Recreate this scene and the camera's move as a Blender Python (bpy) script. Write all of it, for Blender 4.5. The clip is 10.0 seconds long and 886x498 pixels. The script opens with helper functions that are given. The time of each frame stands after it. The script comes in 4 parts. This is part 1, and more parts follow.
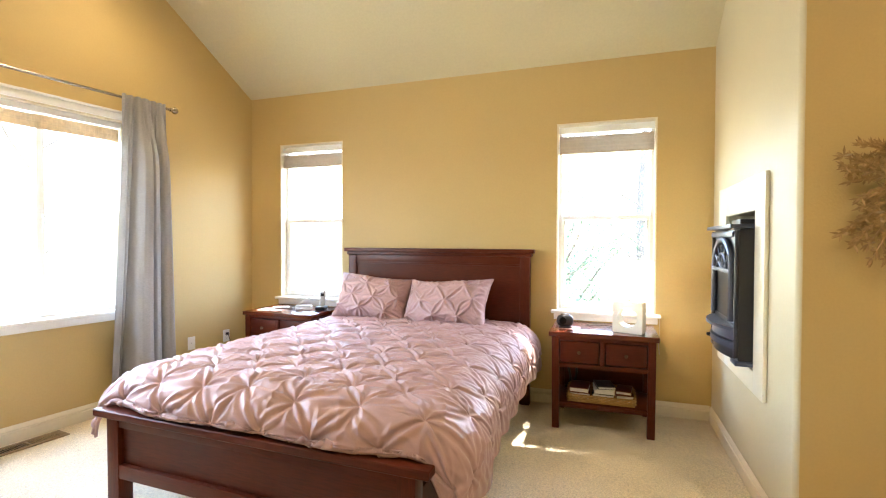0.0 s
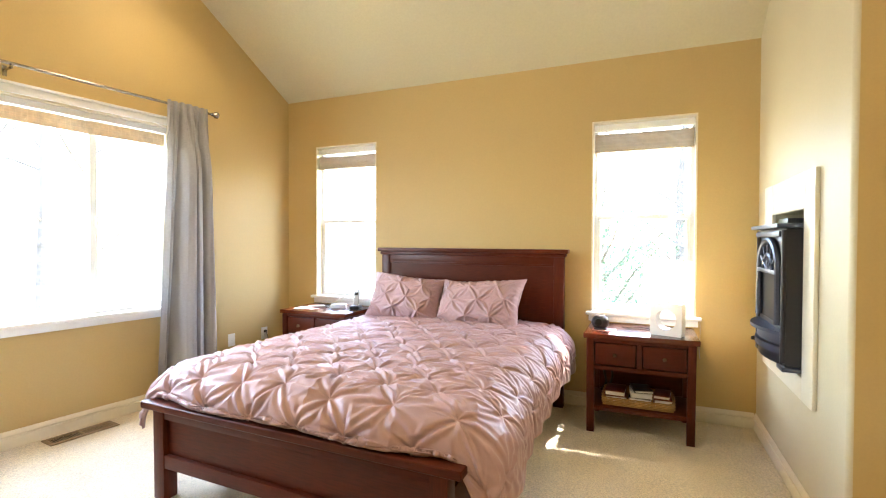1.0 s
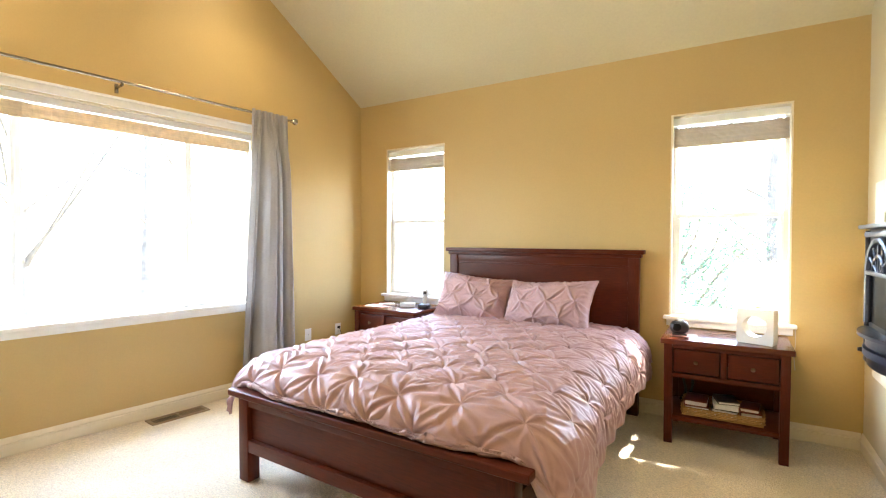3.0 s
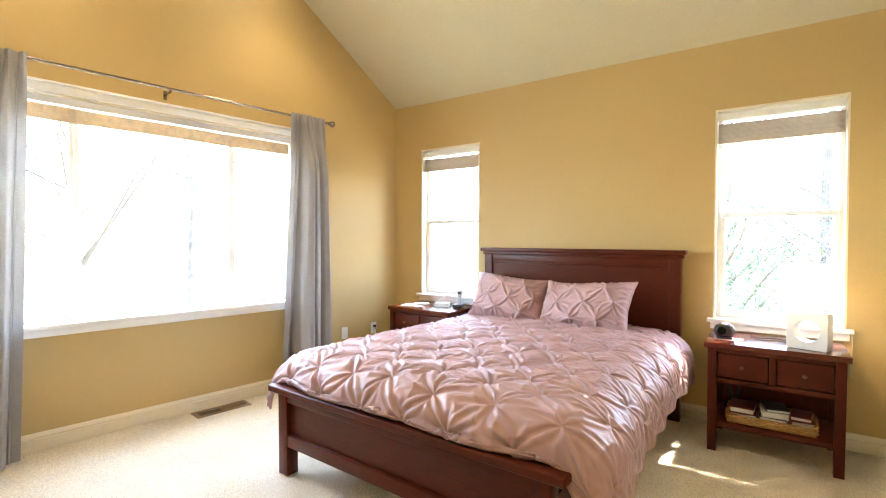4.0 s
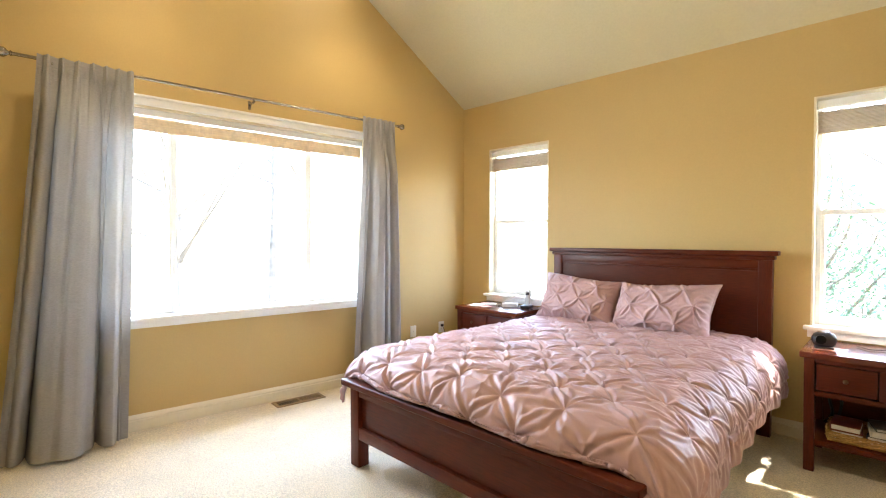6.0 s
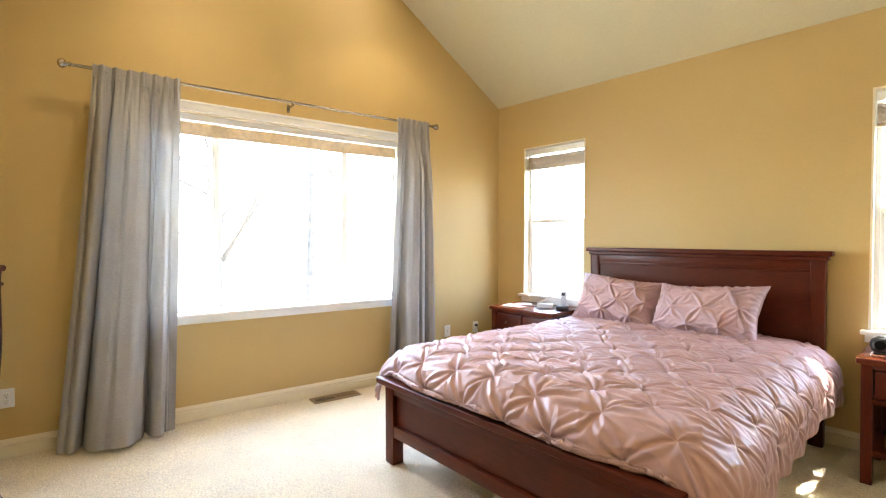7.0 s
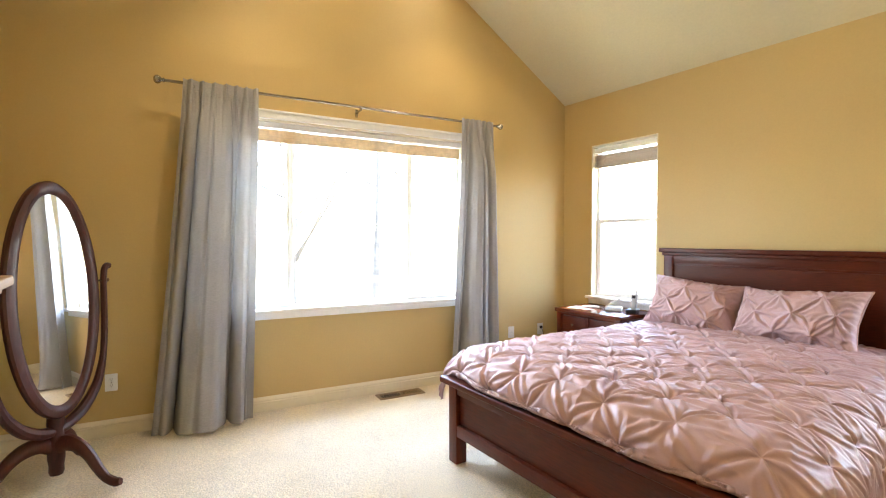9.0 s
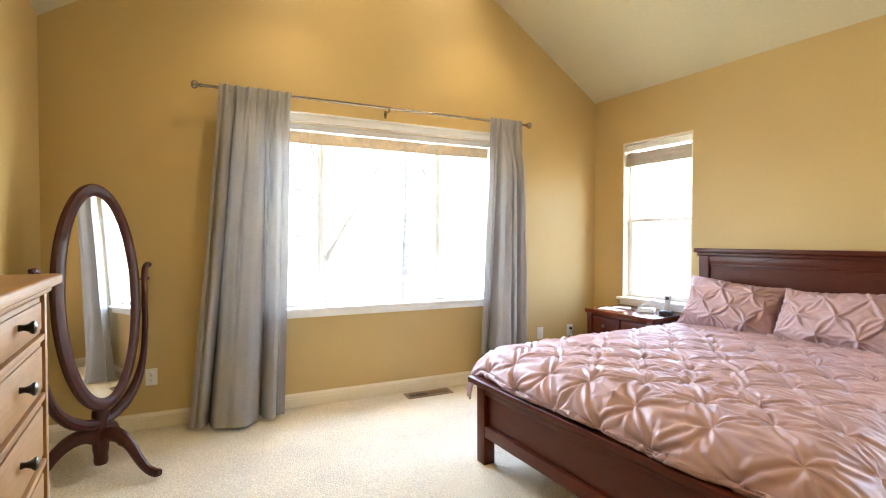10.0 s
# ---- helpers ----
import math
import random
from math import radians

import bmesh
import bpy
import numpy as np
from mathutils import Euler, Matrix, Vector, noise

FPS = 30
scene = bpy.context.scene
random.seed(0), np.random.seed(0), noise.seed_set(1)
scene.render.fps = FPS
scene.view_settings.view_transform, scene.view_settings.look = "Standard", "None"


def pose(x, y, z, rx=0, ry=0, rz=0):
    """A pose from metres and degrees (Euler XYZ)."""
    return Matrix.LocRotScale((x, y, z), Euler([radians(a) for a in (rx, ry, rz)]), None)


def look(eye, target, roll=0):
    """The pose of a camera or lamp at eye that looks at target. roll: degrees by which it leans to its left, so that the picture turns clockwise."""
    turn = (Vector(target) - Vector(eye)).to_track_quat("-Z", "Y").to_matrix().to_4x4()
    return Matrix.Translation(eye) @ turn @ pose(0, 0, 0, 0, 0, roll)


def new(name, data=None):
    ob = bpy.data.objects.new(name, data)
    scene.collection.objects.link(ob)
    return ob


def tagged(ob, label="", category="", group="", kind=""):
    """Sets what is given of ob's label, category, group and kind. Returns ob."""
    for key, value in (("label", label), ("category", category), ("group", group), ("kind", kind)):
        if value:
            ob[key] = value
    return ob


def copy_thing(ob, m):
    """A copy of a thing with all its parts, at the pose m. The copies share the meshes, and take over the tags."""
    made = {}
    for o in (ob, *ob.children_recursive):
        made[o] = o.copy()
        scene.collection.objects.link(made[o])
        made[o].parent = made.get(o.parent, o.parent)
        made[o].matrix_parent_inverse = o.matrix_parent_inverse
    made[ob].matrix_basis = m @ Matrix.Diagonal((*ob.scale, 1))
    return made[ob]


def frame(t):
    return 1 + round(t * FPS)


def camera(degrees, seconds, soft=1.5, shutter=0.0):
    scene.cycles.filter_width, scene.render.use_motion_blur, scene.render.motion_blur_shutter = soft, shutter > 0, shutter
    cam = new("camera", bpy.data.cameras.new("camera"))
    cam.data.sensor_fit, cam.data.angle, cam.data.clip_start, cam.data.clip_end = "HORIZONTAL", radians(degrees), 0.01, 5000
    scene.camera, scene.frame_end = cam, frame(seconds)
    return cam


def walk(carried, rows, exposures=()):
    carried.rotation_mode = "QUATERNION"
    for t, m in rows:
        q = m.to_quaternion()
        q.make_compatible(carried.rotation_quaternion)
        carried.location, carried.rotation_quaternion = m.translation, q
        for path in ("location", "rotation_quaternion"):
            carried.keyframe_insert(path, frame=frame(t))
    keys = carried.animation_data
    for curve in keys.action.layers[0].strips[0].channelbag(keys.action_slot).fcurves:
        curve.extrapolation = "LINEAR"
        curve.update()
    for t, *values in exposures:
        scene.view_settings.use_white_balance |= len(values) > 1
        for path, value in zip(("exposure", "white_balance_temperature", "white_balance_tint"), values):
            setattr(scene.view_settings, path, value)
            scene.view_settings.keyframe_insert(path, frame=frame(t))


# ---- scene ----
cam = camera(86.09, 10.0, soft=1.15)
PATH = [
    (0, pose(0, 0, 1.33, 88.99, -0.18, 19.22)),
    (0.5, pose(0, 0, 1.33, 88.99, -0.18, 21.26)),
    (1, pose(0, 0, 1.33, 88.98, -0.18, 23.15)),
    (1.5, pose(0, 0, 1.33, 88.99, -0.18, 25.01)),
    (2, pose(0, 0, 1.33, 88.98, -0.22, 27.04)),
    (2.5, pose(0, 0, 1.33, 88.96, -0.23, 29.17)),
    (3, pose(0, 0, 1.33, 88.94, -0.23, 31.33)),
    (4.5, pose(0, 0, 1.33, 88.92, -0.20, 37.44)),
    (5, pose(0, 0, 1.33, 88.91, -0.20, 39.34)),
    (5.5, pose(0, 0, 1.33, 88.91, -0.18, 41.54)),
    (7, pose(0, 0, 1.33, 88.86, -0.13, 47.77)),
    (7.5, pose(0, 0, 1.33, 88.86, -0.10, 50.03)),
    (8, pose(0, 0, 1.33, 88.86, -0.12, 52.09)),
    (8.5, pose(0, 0, 1.33, 88.87, -0.12, 53.82)),
    (9, pose(0, 0, 1.33, 88.88, -0.12, 55.45)),
    (9.5, pose(0, 0, 1.33, 88.87, -0.09, 57.47)),
    (10, pose(0, 0, 1.33, 88.86, -0.11, 58.85)),
]
walk(cam, PATH, [(0, 4.98), (5, 4.92), (10, 4.84)])

# ---- world, sun, lamps ----
world = bpy.data.worlds.new("sky")
scene.world = world
world.use_nodes = True
wn = world.node_tree
sky = wn.nodes.new("ShaderNodeTexSky")
sky.sky_type = "NISHITA"
sky.sun_disc = False
SUN = Vector((0.19, 0.475, 1.0)).normalized()
sky.sun_elevation = math.asin(SUN.z)
sky.sun_rotation = math.atan2(SUN.x, SUN.y)
wn.links.new(sky.outputs[0], wn.nodes["Background"].inputs[0])
wn.nodes["Background"].inputs[1].default_value = 0.15

sun = new("sun", bpy.data.lights.new("sun", "SUN"))
sun.data.energy, sun.data.angle, sun.data.color = 4.0, radians(0.6), (1.0, 0.94, 0.84)
sun.matrix_world = look(tuple(SUN * 20), (0, 0, 0))


def spot(name, place, target, watts, size, colour=(1.0, 0.80, 0.54)):
    lamp = new(name, bpy.data.lights.new(name, "SPOT"))
    lamp.data.energy, lamp.data.spot_size, lamp.data.spot_blend = watts, radians(size), 0.9
    lamp.data.shadow_soft_size, lamp.data.color = 0.06, colour
    lamp.matrix_world = look(place, target)
    return lamp


# ---- plan of the room ----
CORNER = Vector((-3.452, 3.95))          # back wall meets window wall
ALONG = Vector((-0.11023, -0.99391))     # along the window wall, away from that corner
INTO = Vector((0.99391, -0.11023))       # from the window wall into the room
WALL_LEN = 4.62
BACK_Y, RIGHT_X, CHASE_Y, REAR_Y, EAST_X = 3.95, 0.73, 2.31, -0.64, 2.7
EAVE, PITCH = 2.755, 0.667
RIDGE_Y = (BACK_Y + REAR_Y) / 2
THICK = 0.16


def ceil_z(y):
    return EAVE + PITCH * (min(BACK_Y - y, y - REAR_Y))


# first two make the glows on the window wall, last two are added fill
for lx, ly, watts in ((-3.12, 0.80, 1.9), (-3.02, 2.42, 2.2), (-0.6, 0.85, 0.6), (1.5, 0.95, 4.0)):
    spot("downlight", (lx, ly, ceil_z(ly) - 0.06), (lx, ly, 0), watts, 105)

WALL_M = Matrix(((ALONG.x, INTO.x, 0, CORNER.x), (ALONG.y, INTO.y, 0, CORNER.y), (0, 0, 1, 0), (0, 0, 0, 1)))

# added area lamp just outside the wide window, stands in for sky light
day = new("sky_stand_in", bpy.data.lights.new("sky_stand_in", "AREA"))
day.data.shape, day.data.size, day.data.size_y = "RECTANGLE", 2.0, 1.40
day.data.energy, day.data.color = 3.6, (0.82, 0.91, 1.0)
day.matrix_world = WALL_M @ pose(2.30, -0.42, 1.51, 70, 0, 0)

# ---- materials ----


def mat(name, base, rough=0.5, metal=0.0, grain=0.0, scale=20.0, blotch=0.0, bscale=1.5, bump=0.0,
        stretch=(1, 1, 1), island=0.0, **more):
    """A principled material: colour varied at two scales, with a fine relief."""
    m = bpy.data.materials.new(name)
    m.use_nodes = True
    n, k = m.node_tree.nodes, m.node_tree.links
    p = n["Principled BSDF"]
    p.inputs["Roughness"].default_value, p.inputs["Metallic"].default_value = rough, metal
    p.inputs["Base Color"].default_value = (*base, 1)
    for key, value in more.items():
        p.inputs[key.replace("_", " ")].default_value = value
    tc = n.new("ShaderNodeTexCoord")
    mp = n.new("ShaderNodeMapping")
    mp.inputs["Scale"].default_value = stretch
    k.new(tc.outputs["Object"], mp.inputs["Vector"])
    if grain or blotch or bump:
        fine = n.new("ShaderNodeTexNoise")
        fine.inputs["Scale"].default_value, fine.inputs["Detail"].default_value = scale, 6
        k.new(mp.outputs[0], fine.inputs["Vector"])
        wide = n.new("ShaderNodeTexNoise")
        wide.inputs["Scale"].default_value, wide.inputs["Detail"].default_value = bscale, 3
        k.new(tc.outputs["Object"], wide.inputs["Vector"])

        def ranged(src, amount):
            r = n.new("ShaderNodeMapRange")
            r.inputs["From Min"].default_value, r.inputs["From Max"].default_value = 0.3, 0.7
            r.inputs["To Min"].default_value, r.inputs["To Max"].default_value = 1 - amount, 1 + amount
            k.new(src, r.inputs["Value"])
            return r.outputs[0]
        mul = n.new("ShaderNodeMath")
        mul.operation = "MULTIPLY"
        k.new(ranged(fine.outputs["Fac"], grain), mul.inputs[0])
        k.new(ranged(wide.outputs["Fac"], blotch), mul.inputs[1])
        fac = mul.outputs[0]
        if island:
            info = n.new("ShaderNodeObjectInfo")
            geo = n.new("ShaderNodeNewGeometry")
            add = n.new("ShaderNodeMath")
            k.new(info.outputs["Random"], add.inputs[0])
            k.new(geo.outputs["Random Per Island"], add.inputs[1])
            r = n.new("ShaderNodeMapRange")
            r.inputs["From Max"].default_value = 2
            r.inputs["To Min"].default_value, r.inputs["To Max"].default_value = 1 - island, 1 + island
            k.new(add.outputs[0], r.inputs["Value"])
            m2 = n.new("ShaderNodeMath")
            m2.operation = "MULTIPLY"
            k.new(fac, m2.inputs[0])
            k.new(r.outputs[0], m2.inputs[1])
            fac = m2.outputs[0]
        sc = n.new("ShaderNodeVectorMath")
        sc.operation = "SCALE"
        sc.inputs[0].default_value = base
        k.new(fac, sc.inputs["Scale"])
        k.new(sc.outputs[0], p.inputs["Base Color"])
        if bump:
            b = n.new("ShaderNodeBump")
            b.inputs["Strength"].default_value, b.inputs["Distance"].default_value = 1.0, bump
            k.new(fine.outputs["Fac"], b.inputs["Height"])
            k.new(b.outputs[0], p.inputs["Normal"])
    return m


M_WALL = mat("gold_wall_paint", (0.555, 0.402, 0.165), 0.55, grain=0.02, scale=90, blotch=0.03, bscale=0.9, bump=0.0006)
M_CEIL = mat("cream_ceiling_paint", (0.60, 0.55, 0.355), 0.7, grain=0.03, scale=60, blotch=0.03, bscale=0.8, bump=0.0015)
# the gold wall paint made paler: window daylight is put into this colour
M_CHASE = mat("daylit_wall_paint", (0.60, 0.53, 0.35), 0.5, grain=0.02, scale=90, blotch=0.03, bump=0.0006)
M_TRIM = mat("cream_trim_paint", (0.80, 0.73, 0.56), 0.35, grain=0.02, scale=30, blotch=0.03)
M_WHITE = mat("white_window_vinyl", (0.88, 0.88, 0.86), 0.3, grain=0.02, scale=30, blotch=0.02)
M_CARPET = mat("cream_carpet", (0.87, 0.755, 0.56), 0.95, grain=0.26, scale=140, blotch=0.08, bscale=2.6, bump=0.02,
               Sheen_Weight=0.3)
M_WOOD = mat("cherry_stained_wood", (0.080, 0.0135, 0.004), 0.36, grain=0.22, scale=14, blotch=0.12, bscale=3, bump=0.0004,
             stretch=(1, 12, 12), Specular_IOR_Level=0.2, Coat_Weight=0.03, Coat_Roughness=0.25)
M_WOODV = mat("cherry_stained_wood_upright", (0.080, 0.0135, 0.004), 0.36, grain=0.22, scale=14, blotch=0.12, bscale=3,
              bump=0.0004, stretch=(12, 12, 1), Specular_IOR_Level=0.2, Coat_Weight=0.03, Coat_Roughness=0.25)
M_WOODTOP = mat("polished_cherry_wood", (0.10, 0.018, 0.006), 0.2, grain=0.22, scale=14, blotch=0.12, bscale=3, bump=0.0003,
                stretch=(1, 12, 12), Coat_Weight=0.2, Coat_Roughness=0.12)
M_MAHOG = mat("dark_mahogany", (0.052, 0.012, 0.009), 0.4, grain=0.25, scale=16, blotch=0.15, bscale=4, stretch=(6, 6, 1),
              Specular_IOR_Level=0.35, Coat_Weight=0.06, Coat_Roughness=0.2)
M_PINE = mat("honey_pine", (0.29, 0.135, 0.034), 0.5, grain=0.16, scale=12, blotch=0.12, bscale=3, bump=0.0004,
             stretch=(1, 10, 10))
M_IRON = mat("black_enamel_iron", (0.018, 0.018, 0.022), 0.28, grain=0.1, scale=60, blotch=0.1)
# lit copy of the stove iron: bluish daylight is put into its colour
M_IRONB = mat("blue_lit_iron", (0.06, 0.07, 0.10), 0.32, metal=0.4, grain=0.1, scale=60, blotch=0.1)
M_GLASSB = mat("dark_stove_glass", (0.008, 0.008, 0.008), 0.3, Specular_IOR_Level=0.08)
M_DUVET = mat("dusty_rose_sateen", (0.465, 0.300, 0.300), 0.46, grain=0.03, scale=260, blotch=0.05, bscale=5, bump=0.0004,
              Sheen_Weight=0.12, Sheen_Roughness=0.4)
M_SHEET = mat("white_cotton", (0.75, 0.74, 0.74), 0.8, grain=0.03, scale=200, bump=0.0004)
M_STEEL = mat("brushed_nickel", (0.33, 0.30, 0.26), 0.25, metal=1.0, grain=0.06, scale=80)
M_BRONZE = mat("brown_metal", (0.14, 0.085, 0.045), 0.4, metal=0.5, grain=0.1, scale=40)
M_VENT = mat("tan_enamelled_metal", (0.30, 0.21, 0.12), 0.45, metal=0.2, grain=0.1, scale=40)
# near-black paint for the shade inside socket holes and the register well
M_DARK = mat("void_shade", (0.012, 0.011, 0.01), 0.7)
M_BLIND = mat("beige_blind_slat", (0.60, 0.47, 0.32), 0.5, grain=0.08, scale=40, island=0.12)
M_PLATE = mat("white_plastic", (0.78, 0.77, 0.72), 0.35, grain=0.02, scale=30)
M_BLACKP = mat("black_plastic", (0.015, 0.015, 0.017), 0.3, grain=0.05, scale=60)
M_CERAMIC = mat("white_ceramic", (0.80, 0.78, 0.72), 0.25, grain=0.02, scale=20)
M_PAPER = mat("white_paper", (0.78, 0.78, 0.76), 0.7, grain=0.03, scale=60)
M_PINKP = mat("pink_paper", (0.62, 0.36, 0.32), 0.7, grain=0.05, scale=60)
M_BOOKR = mat("dark_red_book_cover", (0.16, 0.03, 0.025), 0.45, grain=0.08, scale=40)
M_BOOKB = mat("dark_grey_book_cover", (0.06, 0.06, 0.07), 0.45, grain=0.08, scale=40)
M_WICKER = mat("woven_wicker", (0.42, 0.25, 0.09), 0.6, grain=0.25, scale=120, blotch=0.15, bscale=20, bump=0.002, island=0.25)
M_SILVER = mat("silver_plastic", (0.5, 0.5, 0.5), 0.35, metal=0.3, grain=0.03, scale=40)
M_CORD = mat("pale_cord", (0.6, 0.55, 0.45), 0.6)
M_DRIED = mat("dried_brown_foliage", (0.42, 0.27, 0.11), 0.8, grain=0.2, scale=60, island=0.3)
M_BARK = mat("grey_bark", (0.13, 0.115, 0.10), 0.9, grain=0.3, scale=8, blotch=0.2, bump=0.03)
M_LEAF = mat("spring_leaf", (0.085, 0.175, 0.12), 0.6, grain=0.2, scale=6, island=0.35)
M_GRASS = mat("dry_meadow", (0.12, 0.11, 0.075), 0.95, grain=0.3, scale=3, blotch=0.3, bscale=0.3)
M_SIDING = mat("outside_siding", (0.5, 0.47, 0.40), 0.7, grain=0.05, scale=10)

# linen with some light coming through
M_LINEN = mat("grey_linen", (0.335, 0.325, 0.325), 0.85, grain=0.10, scale=140, blotch=0.05, bscale=4, bump=0.0008, stretch=(0.5, 0.5, 2.5))
ln = M_LINEN.node_tree
tr = ln.nodes.new("ShaderNodeBsdfTranslucent")
tr.inputs[0].default_value = (0.50, 0.48, 0.46, 1)
mx = ln.nodes.new("ShaderNodeMixShader")
ln.links.new(ln.nodes["Principled BSDF"].outputs[0], mx.inputs[1])
ln.links.new(tr.outputs[0], mx.inputs[2])
clear, mx2 = ln.nodes.new("ShaderNodeBsdfTransparent"), ln.nodes.new("ShaderNodeMixShader")   # open weave
weave, thin = ln.nodes.new("ShaderNodeTexNoise"), ln.nodes.new("ShaderNodeMapRange")
stretch_w, where = ln.nodes.new("ShaderNodeMapping"), ln.nodes.new("ShaderNodeTexCoord")
stretch_w.inputs["Scale"].default_value = (1, 1, 5)
weave.inputs["Scale"].default_value = 55
ln.links.new(where.outputs["Object"], stretch_w.inputs[0])
ln.links.new(stretch_w.outputs[0], weave.inputs["Vector"])
ln.links.new(weave.outputs[0], thin.inputs[0])
thin.inputs[1].default_value, thin.inputs[2].default_value = 0.38, 0.66
thin.inputs[3].default_value, thin.inputs[4].default_value = 0.0, 0.016
dense = ln.nodes.new("ShaderNodeMapRange")
ln.links.new(weave.outputs[0], dense.inputs[0])
dense.inputs[1].default_value, dense.inputs[2].default_value = 0.36, 0.66
dense.inputs[3].default_value, dense.inputs[4].default_value = 0.0, 0.15
ln.links.new(dense.outputs[0], mx.inputs[0])
ln.links.new(thin.outputs[0], mx2.inputs[0])
ln.links.new(mx.outputs[0], mx2.inputs[1])
ln.links.new(clear.outputs[0], mx2.inputs[2])
ln.links.new(mx2.outputs[0], ln.nodes["Material Output"].inputs[0])

M_BLINDW = mat("beige_woven_slat", (0.74, 0.62, 0.46), 0.5, grain=0.2, scale=30, island=0.15)


def lets_light_through(m, colour, share):
    """Thin stuff: a share of the light passes through."""
    n = m.node_tree
    a, b = n.nodes.new("ShaderNodeBsdfTranslucent"), n.nodes.new("ShaderNodeMixShader")
    a.inputs[0].default_value, b.inputs[0].default_value = (*colour, 1), share
    n.links.new(n.nodes["Principled BSDF"].outputs[0], b.inputs[1])
    n.links.new(a.outputs[0], b.inputs[2])
    n.links.new(b.outputs[0], n.nodes["Material Output"].inputs[0])


lets_light_through(M_BLIND, (0.55, 0.42, 0.28), 0.04)
lets_light_through(M_BLINDW, (0.86, 0.74, 0.56), 0.32)
# frame vinyl passes some light, imitating the window glare that whitens it
M_VINYL = mat("glare_white_vinyl", (0.88, 0.88, 0.86), 0.3, grain=0.02, scale=30, blotch=0.02)
lets_light_through(M_VINYL, (0.95, 0.95, 0.93), 0.12)

M_GLASS = bpy.data.materials.new("window_glass")
M_GLASS.use_nodes = True
gn = M_GLASS.node_tree
gl, tp, mg = gn.nodes.new("ShaderNodeBsdfGlossy"), gn.nodes.new("ShaderNodeBsdfTransparent"), gn.nodes.new("ShaderNodeMixShader")
gl.inputs["Roughness"].default_value = 0.02
mg.inputs[0].default_value = 0.05
gn.links.new(tp.outputs[0], mg.inputs[1])
gn.links.new(gl.outputs[0], mg.inputs[2])
gn.links.new(mg.outputs[0], gn.nodes["Material Output"].inputs[0])

M_MIRROR = mat("silvered_mirror", (0.88, 0.89, 0.88), 0.01, metal=1.0)

M_SHADE = mat("cream_lamp_shade", (0.88, 0.87, 0.82), 0.8, grain=0.04, scale=120)
M_BULB = bpy.data.materials.new("warm_bulb")
M_BULB.use_nodes = True
M_BULB.node_tree.nodes["Principled BSDF"].inputs["Emission Color"].default_value = (1.0, 0.84, 0.62, 1)
M_BULB.node_tree.nodes["Principled BSDF"].inputs["Emission Strength"].default_value = 5.0

M_LAMPBULB = bpy.data.materials.new("lamp_bulb")
M_LAMPBULB.use_nodes = True
M_LAMPBULB.node_tree.nodes["Principled BSDF"].inputs["Emission Color"].default_value = (1.0, 0.72, 0.40, 1)
M_LAMPBULB.node_tree.nodes["Principled BSDF"].inputs["Emission Strength"].default_value = 7.0

# ---- building helpers ----


def part(name, bm, material, parent=None, label="", smooth=True):
    me = bpy.data.meshes.new(name)
    bmesh.ops.recalc_face_normals(bm, faces=bm.faces)
    bm.to_mesh(me)
    bm.free()
    me.materials.append(material)
    if smooth:
        me.shade_smooth()
        me.set_sharp_from_angle(angle=radians(35))
    ob = new(name, me)
    ob.parent = parent
    return tagged(ob, label) if label else ob


def thing(name, m, label, category, group="", kind=""):
    ob = new(name)
    ob.empty_display_size = 0.1
    ob.matrix_world = m
    return tagged(ob, label, category, group, kind)


def box(lo, hi, bevel=0.0, bm=None, m=None, seg=2):
    bm = bm or bmesh.new()
    c = [(a + b) / 2 for a, b in zip(lo, hi)]
    s = [abs(b - a) for a, b in zip(lo, hi)]
    mm = Matrix.LocRotScale(c, None, s)
    if m is not None:
        mm = m @ mm
    geo = bmesh.ops.create_cube(bm, size=1.0, matrix=mm)
    if bevel:
        edges = list({e for v in geo["verts"] for e in v.link_edges})
        bmesh.ops.bevel(bm, geom=edges, offset=bevel, segments=seg, profile=0.6, affect="EDGES")
    return bm


def lathe(profile, n=24, m=None, bm=None, caps=True):
    """Turns (radius, height) pairs round z."""
    bm = bm or bmesh.new()
    m = m or Matrix()
    rings = []
    for r, z in profile:
        rings.append([bm.verts.new(m @ Vector((r * math.cos(2 * math.pi * i / n), r * math.sin(2 * math.pi * i / n), z)))
                      for i in range(n)])
    for a, b in zip(rings, rings[1:]):
        for i in range(n):
            bm.faces.new((a[i], a[(i + 1) % n], b[(i + 1) % n], b[i]))
    if caps:
        bm.faces.new(rings[0][::-1])
        bm.faces.new(rings[-1])
    return bm


